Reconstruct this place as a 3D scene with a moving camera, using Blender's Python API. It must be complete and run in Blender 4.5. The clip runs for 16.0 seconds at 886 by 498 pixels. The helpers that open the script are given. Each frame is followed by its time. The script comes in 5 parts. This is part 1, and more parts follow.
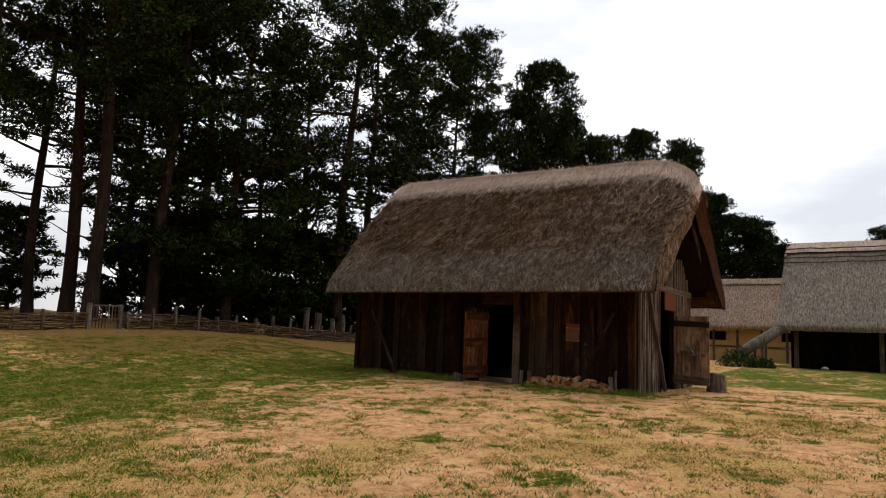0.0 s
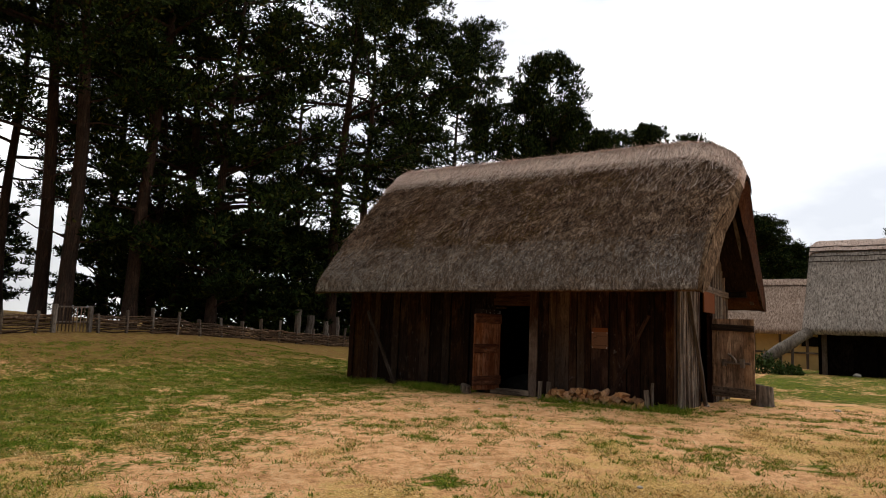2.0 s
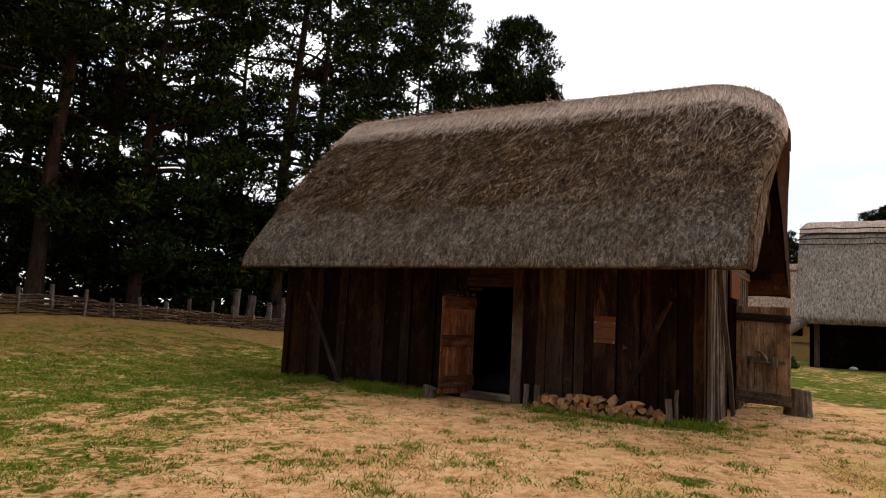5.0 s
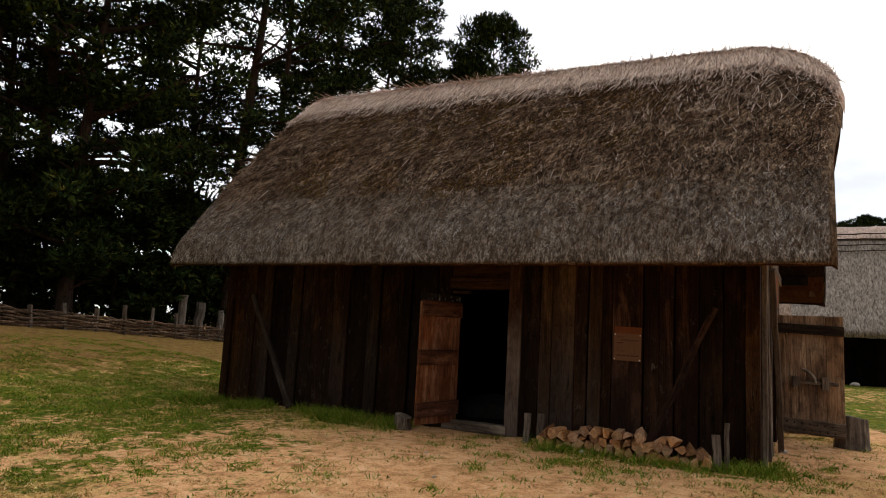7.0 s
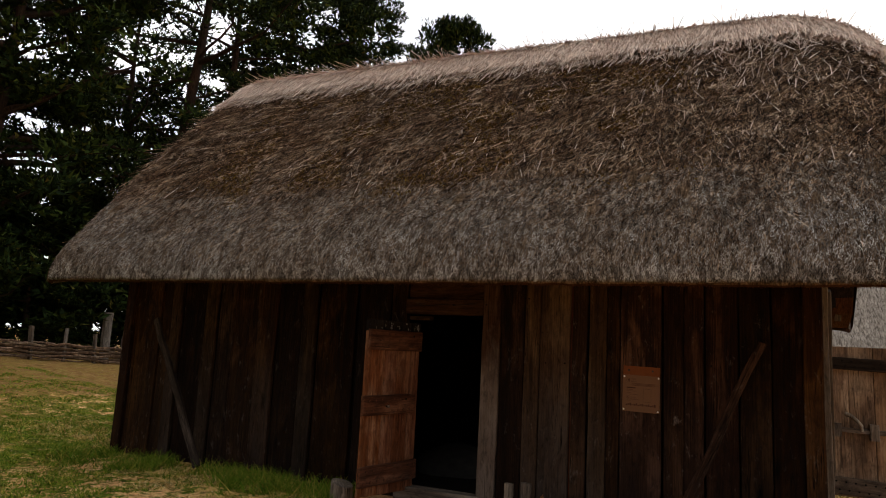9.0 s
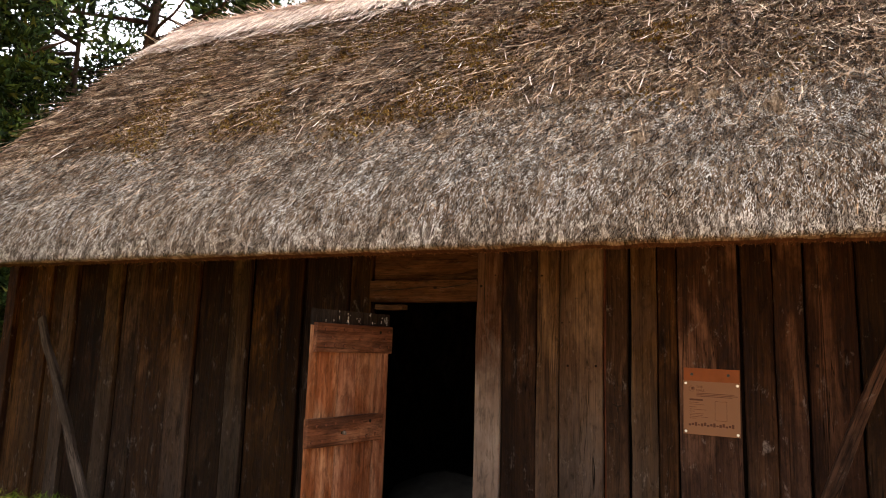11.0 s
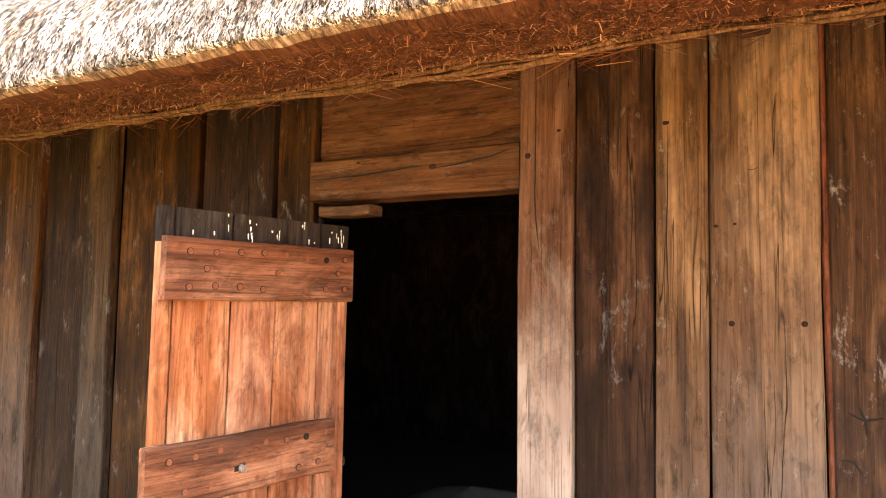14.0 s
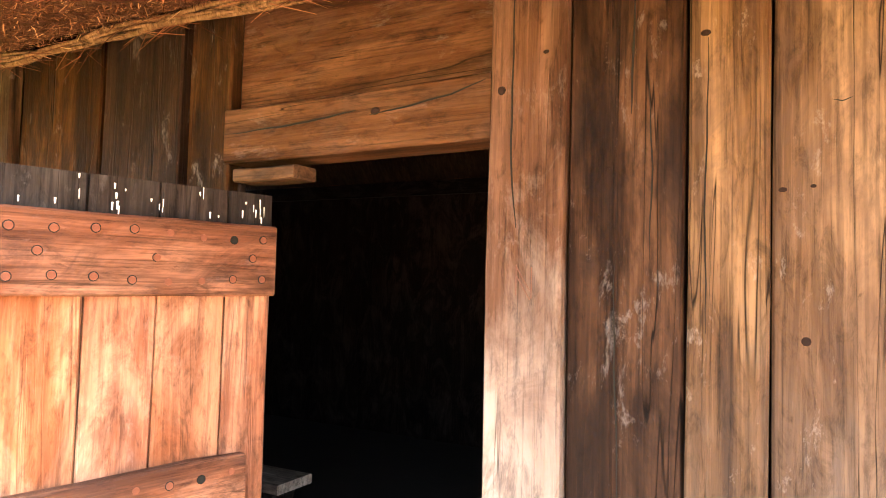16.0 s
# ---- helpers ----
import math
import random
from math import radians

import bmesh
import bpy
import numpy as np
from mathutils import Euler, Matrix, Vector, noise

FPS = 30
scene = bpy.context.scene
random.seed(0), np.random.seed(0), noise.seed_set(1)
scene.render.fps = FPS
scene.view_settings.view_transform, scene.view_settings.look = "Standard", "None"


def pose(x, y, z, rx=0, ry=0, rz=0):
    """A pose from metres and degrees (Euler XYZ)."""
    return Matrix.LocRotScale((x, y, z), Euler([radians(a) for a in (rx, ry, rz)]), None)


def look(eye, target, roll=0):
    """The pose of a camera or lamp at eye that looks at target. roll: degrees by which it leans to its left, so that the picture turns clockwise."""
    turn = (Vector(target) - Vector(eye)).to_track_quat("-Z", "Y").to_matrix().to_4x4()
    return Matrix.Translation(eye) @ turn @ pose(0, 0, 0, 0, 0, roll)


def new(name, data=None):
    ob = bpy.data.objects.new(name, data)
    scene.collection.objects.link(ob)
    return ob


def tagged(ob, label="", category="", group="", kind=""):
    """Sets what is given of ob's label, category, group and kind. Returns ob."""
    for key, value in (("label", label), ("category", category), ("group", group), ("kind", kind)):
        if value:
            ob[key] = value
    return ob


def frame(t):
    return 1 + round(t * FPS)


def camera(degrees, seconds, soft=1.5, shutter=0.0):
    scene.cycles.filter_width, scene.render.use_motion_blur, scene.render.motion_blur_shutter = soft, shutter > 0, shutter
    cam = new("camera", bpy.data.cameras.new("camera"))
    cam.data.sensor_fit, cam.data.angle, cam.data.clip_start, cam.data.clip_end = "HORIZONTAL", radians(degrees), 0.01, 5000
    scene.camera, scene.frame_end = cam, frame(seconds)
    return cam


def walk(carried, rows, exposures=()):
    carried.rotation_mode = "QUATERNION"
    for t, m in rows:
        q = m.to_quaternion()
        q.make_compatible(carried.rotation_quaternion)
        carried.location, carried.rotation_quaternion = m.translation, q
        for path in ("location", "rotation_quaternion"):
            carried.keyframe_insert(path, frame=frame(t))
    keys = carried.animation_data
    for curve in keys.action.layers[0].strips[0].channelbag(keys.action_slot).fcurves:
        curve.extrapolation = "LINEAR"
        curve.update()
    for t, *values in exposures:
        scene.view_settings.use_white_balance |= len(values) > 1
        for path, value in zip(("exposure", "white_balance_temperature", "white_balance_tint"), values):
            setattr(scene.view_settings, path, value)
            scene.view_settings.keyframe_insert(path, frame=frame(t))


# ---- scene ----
cam = camera(66.6, 16.0, 1.05)
METRES, EYE, TILT, LEAN, TURN = 15.5, 1.66, 0.0, 0.0, 35.5
ROWS = [
    (0.0, 0.0, 0.0, 0.0, -0.31, 7.32, -2.4),
    (0.5, -0.0006, 0.0368, -0.0026, -0.27, 7.26, -2.35),
    (1.0, -0.0055, 0.0715, -0.0003, -0.4, 7.1, -2.18),
    (1.5, -0.0134, 0.1054, 0.0041, -0.43, 7.38, -2.25),
    (2.0, -0.0128, 0.1383, 0.004, -0.61, 7.53, -2.42),
    (2.5, -0.0108, 0.1747, 0.0029, -0.89, 7.13, -2.29),
    (3.0, -0.0109, 0.2114, 0.0076, -1.32, 6.38, -2.33),
    (3.5, -0.0051, 0.2486, 0.0086, -2.09, 6.06, -2.46),
    (4.0, -0.0078, 0.2813, 0.0089, -2.83, 5.96, -2.62),
    (6.5, -0.0127, 0.4656, 0.0145, -6.5, 6.89, -3.24),
    (7.0, -0.0126, 0.5035, 0.0118, -7.22, 7.22, -3.18),
    (7.5, -0.0101, 0.5401, 0.0171, -7.9, 7.62, -3.18),
    (8.0, -0.0024, 0.5751, 0.0238, -8.82, 7.95, -3.2),
    (10.5, 0.0237, 0.7353, 0.0306, -12.27, 9.11, -2.32),
    (11.0, 0.0327, 0.769, 0.0289, -12.38, 8.72, -1.86),
    (11.5, 0.0364, 0.7998, 0.026, -12.31, 8.03, -1.36),
    (12.0, 0.0411, 0.8315, 0.0274, -12.03, 7.51, -1.15),
    (12.5, 0.0527, 0.864, 0.0259, -11.32, 6.77, -0.98),
    (13.0, 0.0596, 0.8896, 0.0279, -10.89, 5.88, -0.74),
    (13.5, 0.0671, 0.9154, 0.0298, -10.08, 5.17, -0.88),
    (14.0, 0.0765, 0.934, 0.0287, -9.07, 4.19, -1.03),
    (14.5, 0.0881, 0.9509, 0.0284, -8.62, 3.47, -1.17),
    (15.0, 0.0913, 0.9641, 0.0293, -8.0, 3.09, -1.37),
    (15.5, 0.0934, 0.9747, 0.0298, -7.32, 2.94, -1.49),
    (16.0, 0.0978, 0.9765, 0.0311, -6.65, 2.74, -1.54),
]
EXPOSURES = [(0.0, 0.05, 6500, 10), (2.0, 0.15, 6500, 10), (3.0, 0.08, 6500, 10), (4.0, 0.35, 6500, 10), (6.5, 0.22, 6550, 10), (8.2, 0.38, 6550, 10), (10.3, 1.0, 6500, 10), (11.0, 2.35, 6350, 10), (12.0, 3.3, 6150, 10),
             (12.5, 3.7, 6150, 10), (13.5, 4.4, 5950, 9), (14.0, 4.92, 5800, 7), (14.5, 5.2, 5650, 5), (16.0, 5.75, 5400, 6)]
walk(cam, [(t, pose(8.0, -14.6, EYE, TILT, LEAN, TURN) @ pose(METRES * x, METRES * y, METRES * z, 90 + pitch, roll, yaw)) for t, x, y, z, yaw, pitch, roll in ROWS], EXPOSURES)

# ---- light: an overcast sky with a weak, wide sun behind the cloud ----
SUN_EL, SUN_AZ = radians(52), radians(-5)
world = bpy.data.worlds.new("overcast")
scene.world = world
world.use_nodes = True
wn, wl = world.node_tree.nodes, world.node_tree.links
wn.clear()
w_out = wn.new("ShaderNodeOutputWorld")
w_bg = wn.new("ShaderNodeBackground")
w_sky = wn.new("ShaderNodeTexSky")
w_sky.sky_type, w_sky.sun_disc, w_sky.sun_elevation, w_sky.sun_rotation = "NISHITA", False, SUN_EL, SUN_AZ
w_tc = wn.new("ShaderNodeTexCoord")
w_map = wn.new("ShaderNodeMapping")
w_map.inputs["Scale"].default_value, w_map.inputs["Location"].default_value = (1.0, 1.0, 2.4), (0.75, 0.2, 0.55)
w_noise = wn.new("ShaderNodeTexNoise")
w_noise.inputs["Scale"].default_value, w_noise.inputs["Detail"].default_value, w_noise.inputs["Roughness"].default_value = 1.9, 6.0, 0.48
w_ramp = wn.new("ShaderNodeValToRGB")
w_ramp.color_ramp.elements[0].position, w_ramp.color_ramp.elements[0].color = 0.40, (0.50, 0.52, 0.57, 1)
w_ramp.color_ramp.elements[1].position, w_ramp.color_ramp.elements[1].color = 0.62, (1.0, 1.0, 1.0, 1)
w_dot = wn.new("ShaderNodeVectorMath")
w_dot.operation = "DOT_PRODUCT"
w_dot.inputs[1].default_value = (math.sin(SUN_AZ) * math.cos(SUN_EL), math.cos(SUN_AZ) * math.cos(SUN_EL), math.sin(SUN_EL))
w_half = wn.new("ShaderNodeMapRange")
w_half.inputs["From Min"].default_value = -1.0
w_rise = wn.new("ShaderNodeValToRGB")
w_rise.color_ramp.interpolation = "B_SPLINE"
while len(w_rise.color_ramp.elements) < 4:
    w_rise.color_ramp.elements.new(0.5)
for e, (p, v) in zip(w_rise.color_ramp.elements, ((0.38, 0.10), (0.56, 0.36), (0.74, 0.72), (1.0, 1.0))):
    e.position, e.color = p, (v, v * 0.99, v * 0.965, 1)
w_mul = wn.new("ShaderNodeMix")
w_mul.data_type, w_mul.blend_type = "RGBA", "MULTIPLY"
w_mul.inputs["Factor"].default_value = 1.0
w_mix = wn.new("ShaderNodeMix")
w_mix.data_type = "RGBA"
w_mix.inputs["Factor"].default_value = 0.94
w_dim = wn.new("ShaderNodeMix")
w_dim.data_type, w_dim.blend_type = "RGBA", "MULTIPLY"
w_dim.inputs["Factor"].default_value = 1.0
w_dim.inputs["B"].default_value = (0.1, 0.1, 0.1, 1)
wl.new(w_tc.outputs["Generated"], w_map.inputs["Vector"])
wl.new(w_map.outputs["Vector"], w_noise.inputs["Vector"])
wl.new(w_noise.outputs["Fac"], w_ramp.inputs["Fac"])
wl.new(w_tc.outputs["Generated"], w_dot.inputs[0])
wl.new(w_dot.outputs["Value"], w_half.inputs["Value"])
wl.new(w_half.outputs["Result"], w_rise.inputs["Fac"])
wl.new(w_ramp.outputs["Color"], w_mul.inputs["A"])
wl.new(w_rise.outputs["Color"], w_mul.inputs["B"])
wl.new(w_sky.outputs["Color"], w_dim.inputs["A"])
wl.new(w_dim.outputs["Result"], w_mix.inputs["A"])
wl.new(w_mul.outputs["Result"], w_mix.inputs["B"])
wl.new(w_mix.outputs["Result"], w_bg.inputs["Color"])
w_bg.inputs["Strength"].default_value = 1.75
wl.new(w_bg.outputs["Background"], w_out.inputs["Surface"])

sun = new("sun", bpy.data.lights.new("sun", "SUN"))
sun.data.energy, sun.data.angle, sun.data.color = 0.8, radians(25), (1.0, 0.96, 0.9)
sun.matrix_world = look((0, 0, 30), (-math.sin(SUN_AZ) * 10, -math.cos(SUN_AZ) * 10, 30 - 10 * math.tan(SUN_EL)))


# ---- materials ----
class Mat:
    """A small builder for node materials."""

    def __init__(self, name, rough=0.8, spec=0.3):
        self.m = bpy.data.materials.new(name)
        self.m.use_nodes = True
        self.t = self.m.node_tree
        self.b = self.t.nodes["Principled BSDF"]
        self.b.inputs["Roughness"].default_value = rough
        self.b.inputs["Specular IOR Level"].default_value = spec

    def n(self, kind, **props):
        node = self.t.nodes.new("ShaderNode" + kind)
        for k, v in props.items():
            if k in ("data_type", "blend_type", "operation", "noise_dimensions", "attribute_name", "feature", "clamp"):
                if k == "data_type":
                    node.data_type = v
                elif k == "blend_type":
                    node.blend_type = v
                elif k == "operation":
                    node.operation = v
                elif k == "attribute_name":
                    node.attribute_name = v
                elif k == "feature":
                    node.feature = v
        return node

    def link(self, a, b):
        self.t.links.new(a, b)

    def coords(self, scale=(1, 1, 1), kind="Object", jitter=False):
        tc, mp = self.n("TexCoord"), self.n("Mapping")
        mp.inputs["Scale"].default_value = scale
        self.link(tc.outputs[kind], mp.inputs["Vector"])
        if jitter:
            oi, mu = self.n("ObjectInfo"), self.n("Math", operation="MULTIPLY")
            mu.inputs[1].default_value = 37.0
            self.link(oi.outputs["Random"], mu.inputs[0])
            self.link(mu.outputs[0], mp.inputs["Location"])
        return mp.outputs["Vector"]

    def noise(self, vec, scale, detail=5.0, rough=0.55, dist=0.0):
        nd = self.n("TexNoise")
        nd.inputs["Scale"].default_value, nd.inputs["Detail"].default_value = scale, detail
        nd.inputs["Roughness"].default_value, nd.inputs["Distortion"].default_value = rough, dist
        self.link(vec, nd.inputs["Vector"])
        return nd.outputs["Fac"]

    def ramp(self, fac, stops):
        r = self.n("ValToRGB")
        els = r.color_ramp.elements
        while len(els) < len(stops):
            els.new(0.5)
        for e, (p, c) in zip(els, stops):
            e.position, e.color = p, (*c, 1) if not isinstance(c, (int, float)) else (c, c, c, 1)
        self.link(fac, r.inputs["Fac"])
        return r.outputs["Color"]

    def mix(self, fac, a, b, blend="MIX"):
        m = self.n("Mix", data_type="RGBA", blend_type=blend)
        for sock, v in ((m.inputs["Factor"], fac), (m.inputs["A"], a), (m.inputs["B"], b)):
            if isinstance(v, (int, float)):
                sock.default_value = v
            elif isinstance(v, tuple):
                sock.default_value = (*v, 1)
            else:
                self.link(v, sock)
        return m.outputs["Result"]

    def math(self, op, a, b=0.0):
        m = self.n("Math", operation=op)
        for sock, v in ((m.inputs[0], a), (m.inputs[1], b)):
            if isinstance(v, (int, float)):
                sock.default_value = v
            else:
                self.link(v, sock)
        return m.outputs[0]

    def bump(self, fac, strength, dist):
        bp = self.n("Bump")
        bp.inputs["Strength"].default_value, bp.inputs["Distance"].default_value = strength, dist
        self.link(fac, bp.inputs["Height"])
        self.link(bp.outputs["Normal"], self.b.inputs["Normal"])

    def color(self, c):
        if isinstance(c, tuple):
            self.b.inputs["Base Color"].default_value = (*c, 1)
        else:
            self.link(c, self.b.inputs["Base Color"])
        return self.m


def wood(name, dark, mid, light, stain=(0.03, 0.022, 0.018), stain_amount=0.5, rough=0.7, vary=0.5, bump=0.5, scuff=0.3, split=0.95, worn=None, hue=(0.010, 0.492), sat=(0.15, 0.98), streaky=0.8):
    """Old boards, with the grain along the object's own z."""
    k = Mat(name, min(0.95, rough + 0.15), 0.05)
    grain = k.noise(k.coords((11, 11, 0.7), jitter=True), 1.0, 8, 0.6, 1.2)
    tone = k.noise(k.coords((2.6, 2.6, 0.9), jitter=True), 1.0, 5, 0.6, 1.0)
    blot = k.noise(k.coords((5, 5, 2.6), jitter=True), 1.0, 8, 0.72, 1.2)
    mott = k.noise(k.coords((30, 30, 9), jitter=True), 1.0, 7, 0.72, 0.6)
    streak = k.noise(k.coords((95, 95, 2.2), jitter=True), 1.0, 7, 0.75, 0.3)
    spots = k.noise(k.coords((14, 14, 6), jitter=True), 1.0, 8, 0.78, 0.3)
    fine = k.noise(k.coords((150, 150, 6), jitter=True), 1.0, 2, 0.5, 0.3)
    wave = k.n("TexWave")
    wave.bands_direction = "X"
    wave.inputs["Scale"].default_value, wave.inputs["Distortion"].default_value = 6.5, 14.0
    wave.inputs["Detail"].default_value, wave.inputs["Detail Scale"].default_value = 3.0, 0.6
    k.link(k.coords((1.6, 1.6, 0.16), jitter=True), wave.inputs["Vector"])
    crack = k.noise(k.coords((13, 13, 0.45), jitter=True), 1.0, 3, 0.5, 0.7)
    c = k.ramp(tone, [(0.36, tuple(0.35 * p + 0.65 * q for p, q in zip(dark, mid))), (0.5, mid), (0.64, light)])
    c = k.mix(k.ramp(grain, [(0.36, 0.75), (0.52, 0.0)]), c, dark)
    c = k.mix(k.ramp(grain, [(0.55, 0.0), (0.72, 0.5)]), c, light)
    c = k.mix(k.ramp(wave.outputs["Fac"], [(0.12, 0.24), (0.4, 0.0)]), c, dark)
    c = k.mix(k.ramp(fine, [(0.45, 0.0), (0.7, 0.2)]), c, dark)
    c = k.mix(k.math("MULTIPLY", k.ramp(blot, [(0.48, 0.0), (0.62, 1.0)]), stain_amount), c, stain)
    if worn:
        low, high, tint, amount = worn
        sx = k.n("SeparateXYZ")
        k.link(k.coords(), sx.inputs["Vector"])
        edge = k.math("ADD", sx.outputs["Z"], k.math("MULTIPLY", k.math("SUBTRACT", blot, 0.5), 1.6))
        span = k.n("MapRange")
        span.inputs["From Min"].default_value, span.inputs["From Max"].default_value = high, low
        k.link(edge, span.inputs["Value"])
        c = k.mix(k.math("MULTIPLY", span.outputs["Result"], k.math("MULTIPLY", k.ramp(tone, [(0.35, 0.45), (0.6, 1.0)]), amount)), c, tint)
    c = k.mix(0.8, c, k.ramp(mott, [(0.34, 0.4), (0.5, 1.0), (0.66, 1.0)]), "MULTIPLY")
    c = k.mix(streaky, c, k.ramp(streak, [(0.34, 0.35), (0.47, 0.95), (0.6, 1.0)]), "MULTIPLY")
    c = k.mix(k.ramp(streak, [(0.56, 0.0), (0.68, 0.22)]), c, light)
    pale = tuple(0.5 * q + 0.09 for q in light)
    c = k.mix(k.math("MULTIPLY", k.ramp(spots, [(0.58, 0.0), (0.72, 1.0)]), scuff), c, pale)
    c = k.mix(k.ramp(spots, [(0.27, 0.8), (0.36, 0.0)]), c, tuple(q * 0.7 for q in dark))
    cr = k.ramp(crack, [(0.490, 0.0), (0.498, 1.0), (0.502, 1.0), (0.510, 0.0)])
    c = k.mix(k.math("MULTIPLY", cr, k.ramp(tone, [(0.45, 0.0), (0.58, split)])), c, tuple(q * 0.25 for q in dark))
    knots = k.n("TexVoronoi")
    k.link(k.coords((5, 5, 1.5), jitter=True), knots.inputs["Vector"])
    knots.inputs["Scale"].default_value = 0.75
    c = k.mix(k.ramp(knots.outputs["Distance"], [(0.03, 0.95), (0.06, 0.5), (0.075, 0.75), (0.10, 0.2), (0.12, 0.35), (0.16, 0.0)]), c, tuple(q * 0.6 for q in dark))
    oi = k.n("ObjectInfo")
    lift = k.math("ADD", k.math("MULTIPLY", oi.outputs["Random"], vary), 1.0 - vary / 2)
    hsv = k.n("HueSaturation")
    k.link(lift, hsv.inputs["Value"])
    odd = k.math("FRACT", k.math("MULTIPLY", oi.outputs["Random"], 37.7))
    k.link(k.math("ADD", k.math("MULTIPLY", odd, hue[0]), hue[1]), hsv.inputs["Hue"])
    k.link(k.math("ADD", k.math("MULTIPLY", k.math("FRACT", k.math("MULTIPLY", oi.outputs["Random"], 91.3)), sat[0]), sat[1]), hsv.inputs["Saturation"])
    k.link(c, hsv.inputs["Color"])
    height = k.math("SUBTRACT", k.mix(0.5, k.mix(0.5, grain, streak), mott), k.math("MULTIPLY", cr, 0.4))
    k.bump(height, bump, 0.008)
    return k.color(hsv.outputs["Color"])


M_PLANK = wood("dark_plank", (0.003, 0.0013, 0.0008), (0.029, 0.0140, 0.0062), (0.096, 0.052, 0.026), (0.010, 0.006, 0.005), 0.6, 0.55, 0.9, 0.6, 0.85, worn=(0.95, 1.6, (0.026, 0.0165, 0.0120), 0.55), hue=(0.018, 0.484), sat=(0.3, 0.98))
M_TANPLANK = wood("tan_plank", (0.009, 0.004, 0.0022), (0.068, 0.036, 0.0165), (0.150, 0.092, 0.049), (0.045, 0.027, 0.019), 0.5, 0.55, 0.3, 0.6, 0.7, worn=(0.95, 1.65, (0.066, 0.050, 0.041), 0.8))
M_MIDPLANK = wood("olive_brown_plank", (0.005, 0.0025, 0.001), (0.042, 0.0205, 0.008), (0.11, 0.062, 0.026), (0.018, 0.011, 0.008), 0.5, 0.55, 0.5, 0.6, 0.7, worn=(0.95, 1.65, (0.042, 0.030, 0.024), 0.8))
M_BOARDEND = wood("weathered_board_end", (0.006, 0.0045, 0.004), (0.024, 0.018, 0.015), (0.06, 0.048, 0.040), (0.02, 0.014, 0.011), 0.5, 0.8, 0.4)
M_DOOR = wood("door_oak", (0.062, 0.023, 0.013), (0.20, 0.083, 0.042), (0.35, 0.195, 0.118), (0.095, 0.033, 0.015), 0.6, 0.5, 0.25, split=0.35, hue=(0.004, 0.497), sat=(0.1, 1.02), streaky=0.4)
M_BATTEN = wood("batten_oak", (0.03, 0.012, 0.007), (0.115, 0.045, 0.023), (0.24, 0.115, 0.066), (0.04, 0.019, 0.013), 0.7, 0.55, 0.25, split=0.5)
M_BRACE = wood("dark_grey_brace", (0.016, 0.011, 0.009), (0.052, 0.038, 0.029), (0.11, 0.083, 0.066), (0.03, 0.022, 0.018), 0.5, 0.8, 0.3)
M_LINTEL = wood("lintel_oak", (0.010, 0.0045, 0.002), (0.045, 0.0215, 0.010), (0.105, 0.057, 0.029), (0.05, 0.03, 0.02), 0.5, 0.65, 0.2)
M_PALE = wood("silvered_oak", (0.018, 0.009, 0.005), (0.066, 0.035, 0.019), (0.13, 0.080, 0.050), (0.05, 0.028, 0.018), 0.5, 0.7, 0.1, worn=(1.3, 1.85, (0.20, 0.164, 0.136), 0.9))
M_GREY = wood("grey_weathered_wood", (0.07, 0.053, 0.042), (0.19, 0.15, 0.118), (0.33, 0.27, 0.215), (0.05, 0.042, 0.036), 0.5, 0.85, 0.4)
M_BOARD = wood("gate_oak", (0.10, 0.062, 0.040), (0.32, 0.205, 0.130), (0.52, 0.37, 0.25), (0.04, 0.03, 0.025), 0.5, 0.8, 0.4)
# near black: shade indoors and under eaves put into the colour
M_SHADEDW = wood("shade_black_timber", (0.002, 0.0015, 0.001), (0.005, 0.0035, 0.0025), (0.010, 0.007, 0.005), scuff=0.0)
M_BARK = wood("pine_bark", (0.016, 0.011, 0.009), (0.045, 0.029, 0.021), (0.09, 0.055, 0.037), (0.04, 0.035, 0.025), 0.5, 0.95, 0.4, 1.0)
M_SPLIT = wood("split_log", (0.30, 0.15, 0.07), (0.58, 0.33, 0.17), (0.74, 0.49, 0.29), (0.26, 0.14, 0.08), 0.4, 0.8, 0.8)
M_PALEPOST = wood("pale_split_post", (0.10, 0.08, 0.065), (0.21, 0.175, 0.145), (0.33, 0.285, 0.24), (0.07, 0.055, 0.045), 0.5, 0.85, 0.4)
M_WATTLE = wood("hazel_rod", (0.05, 0.032, 0.02), (0.15, 0.098, 0.062), (0.28, 0.195, 0.13), vary=0.8)


def plain(name, c, rough=0.7, metal=0.0, spot=0.0, scale=20.0):
    k = Mat(name, rough, 0.1)
    k.b.inputs["Metallic"].default_value = metal
    nz = k.noise(k.coords(), scale, 4)
    dark = tuple(v * (1 - spot) for v in c)
    return k.color(k.mix(nz, dark, tuple(min(1, v * (1 + spot)) for v in c)))


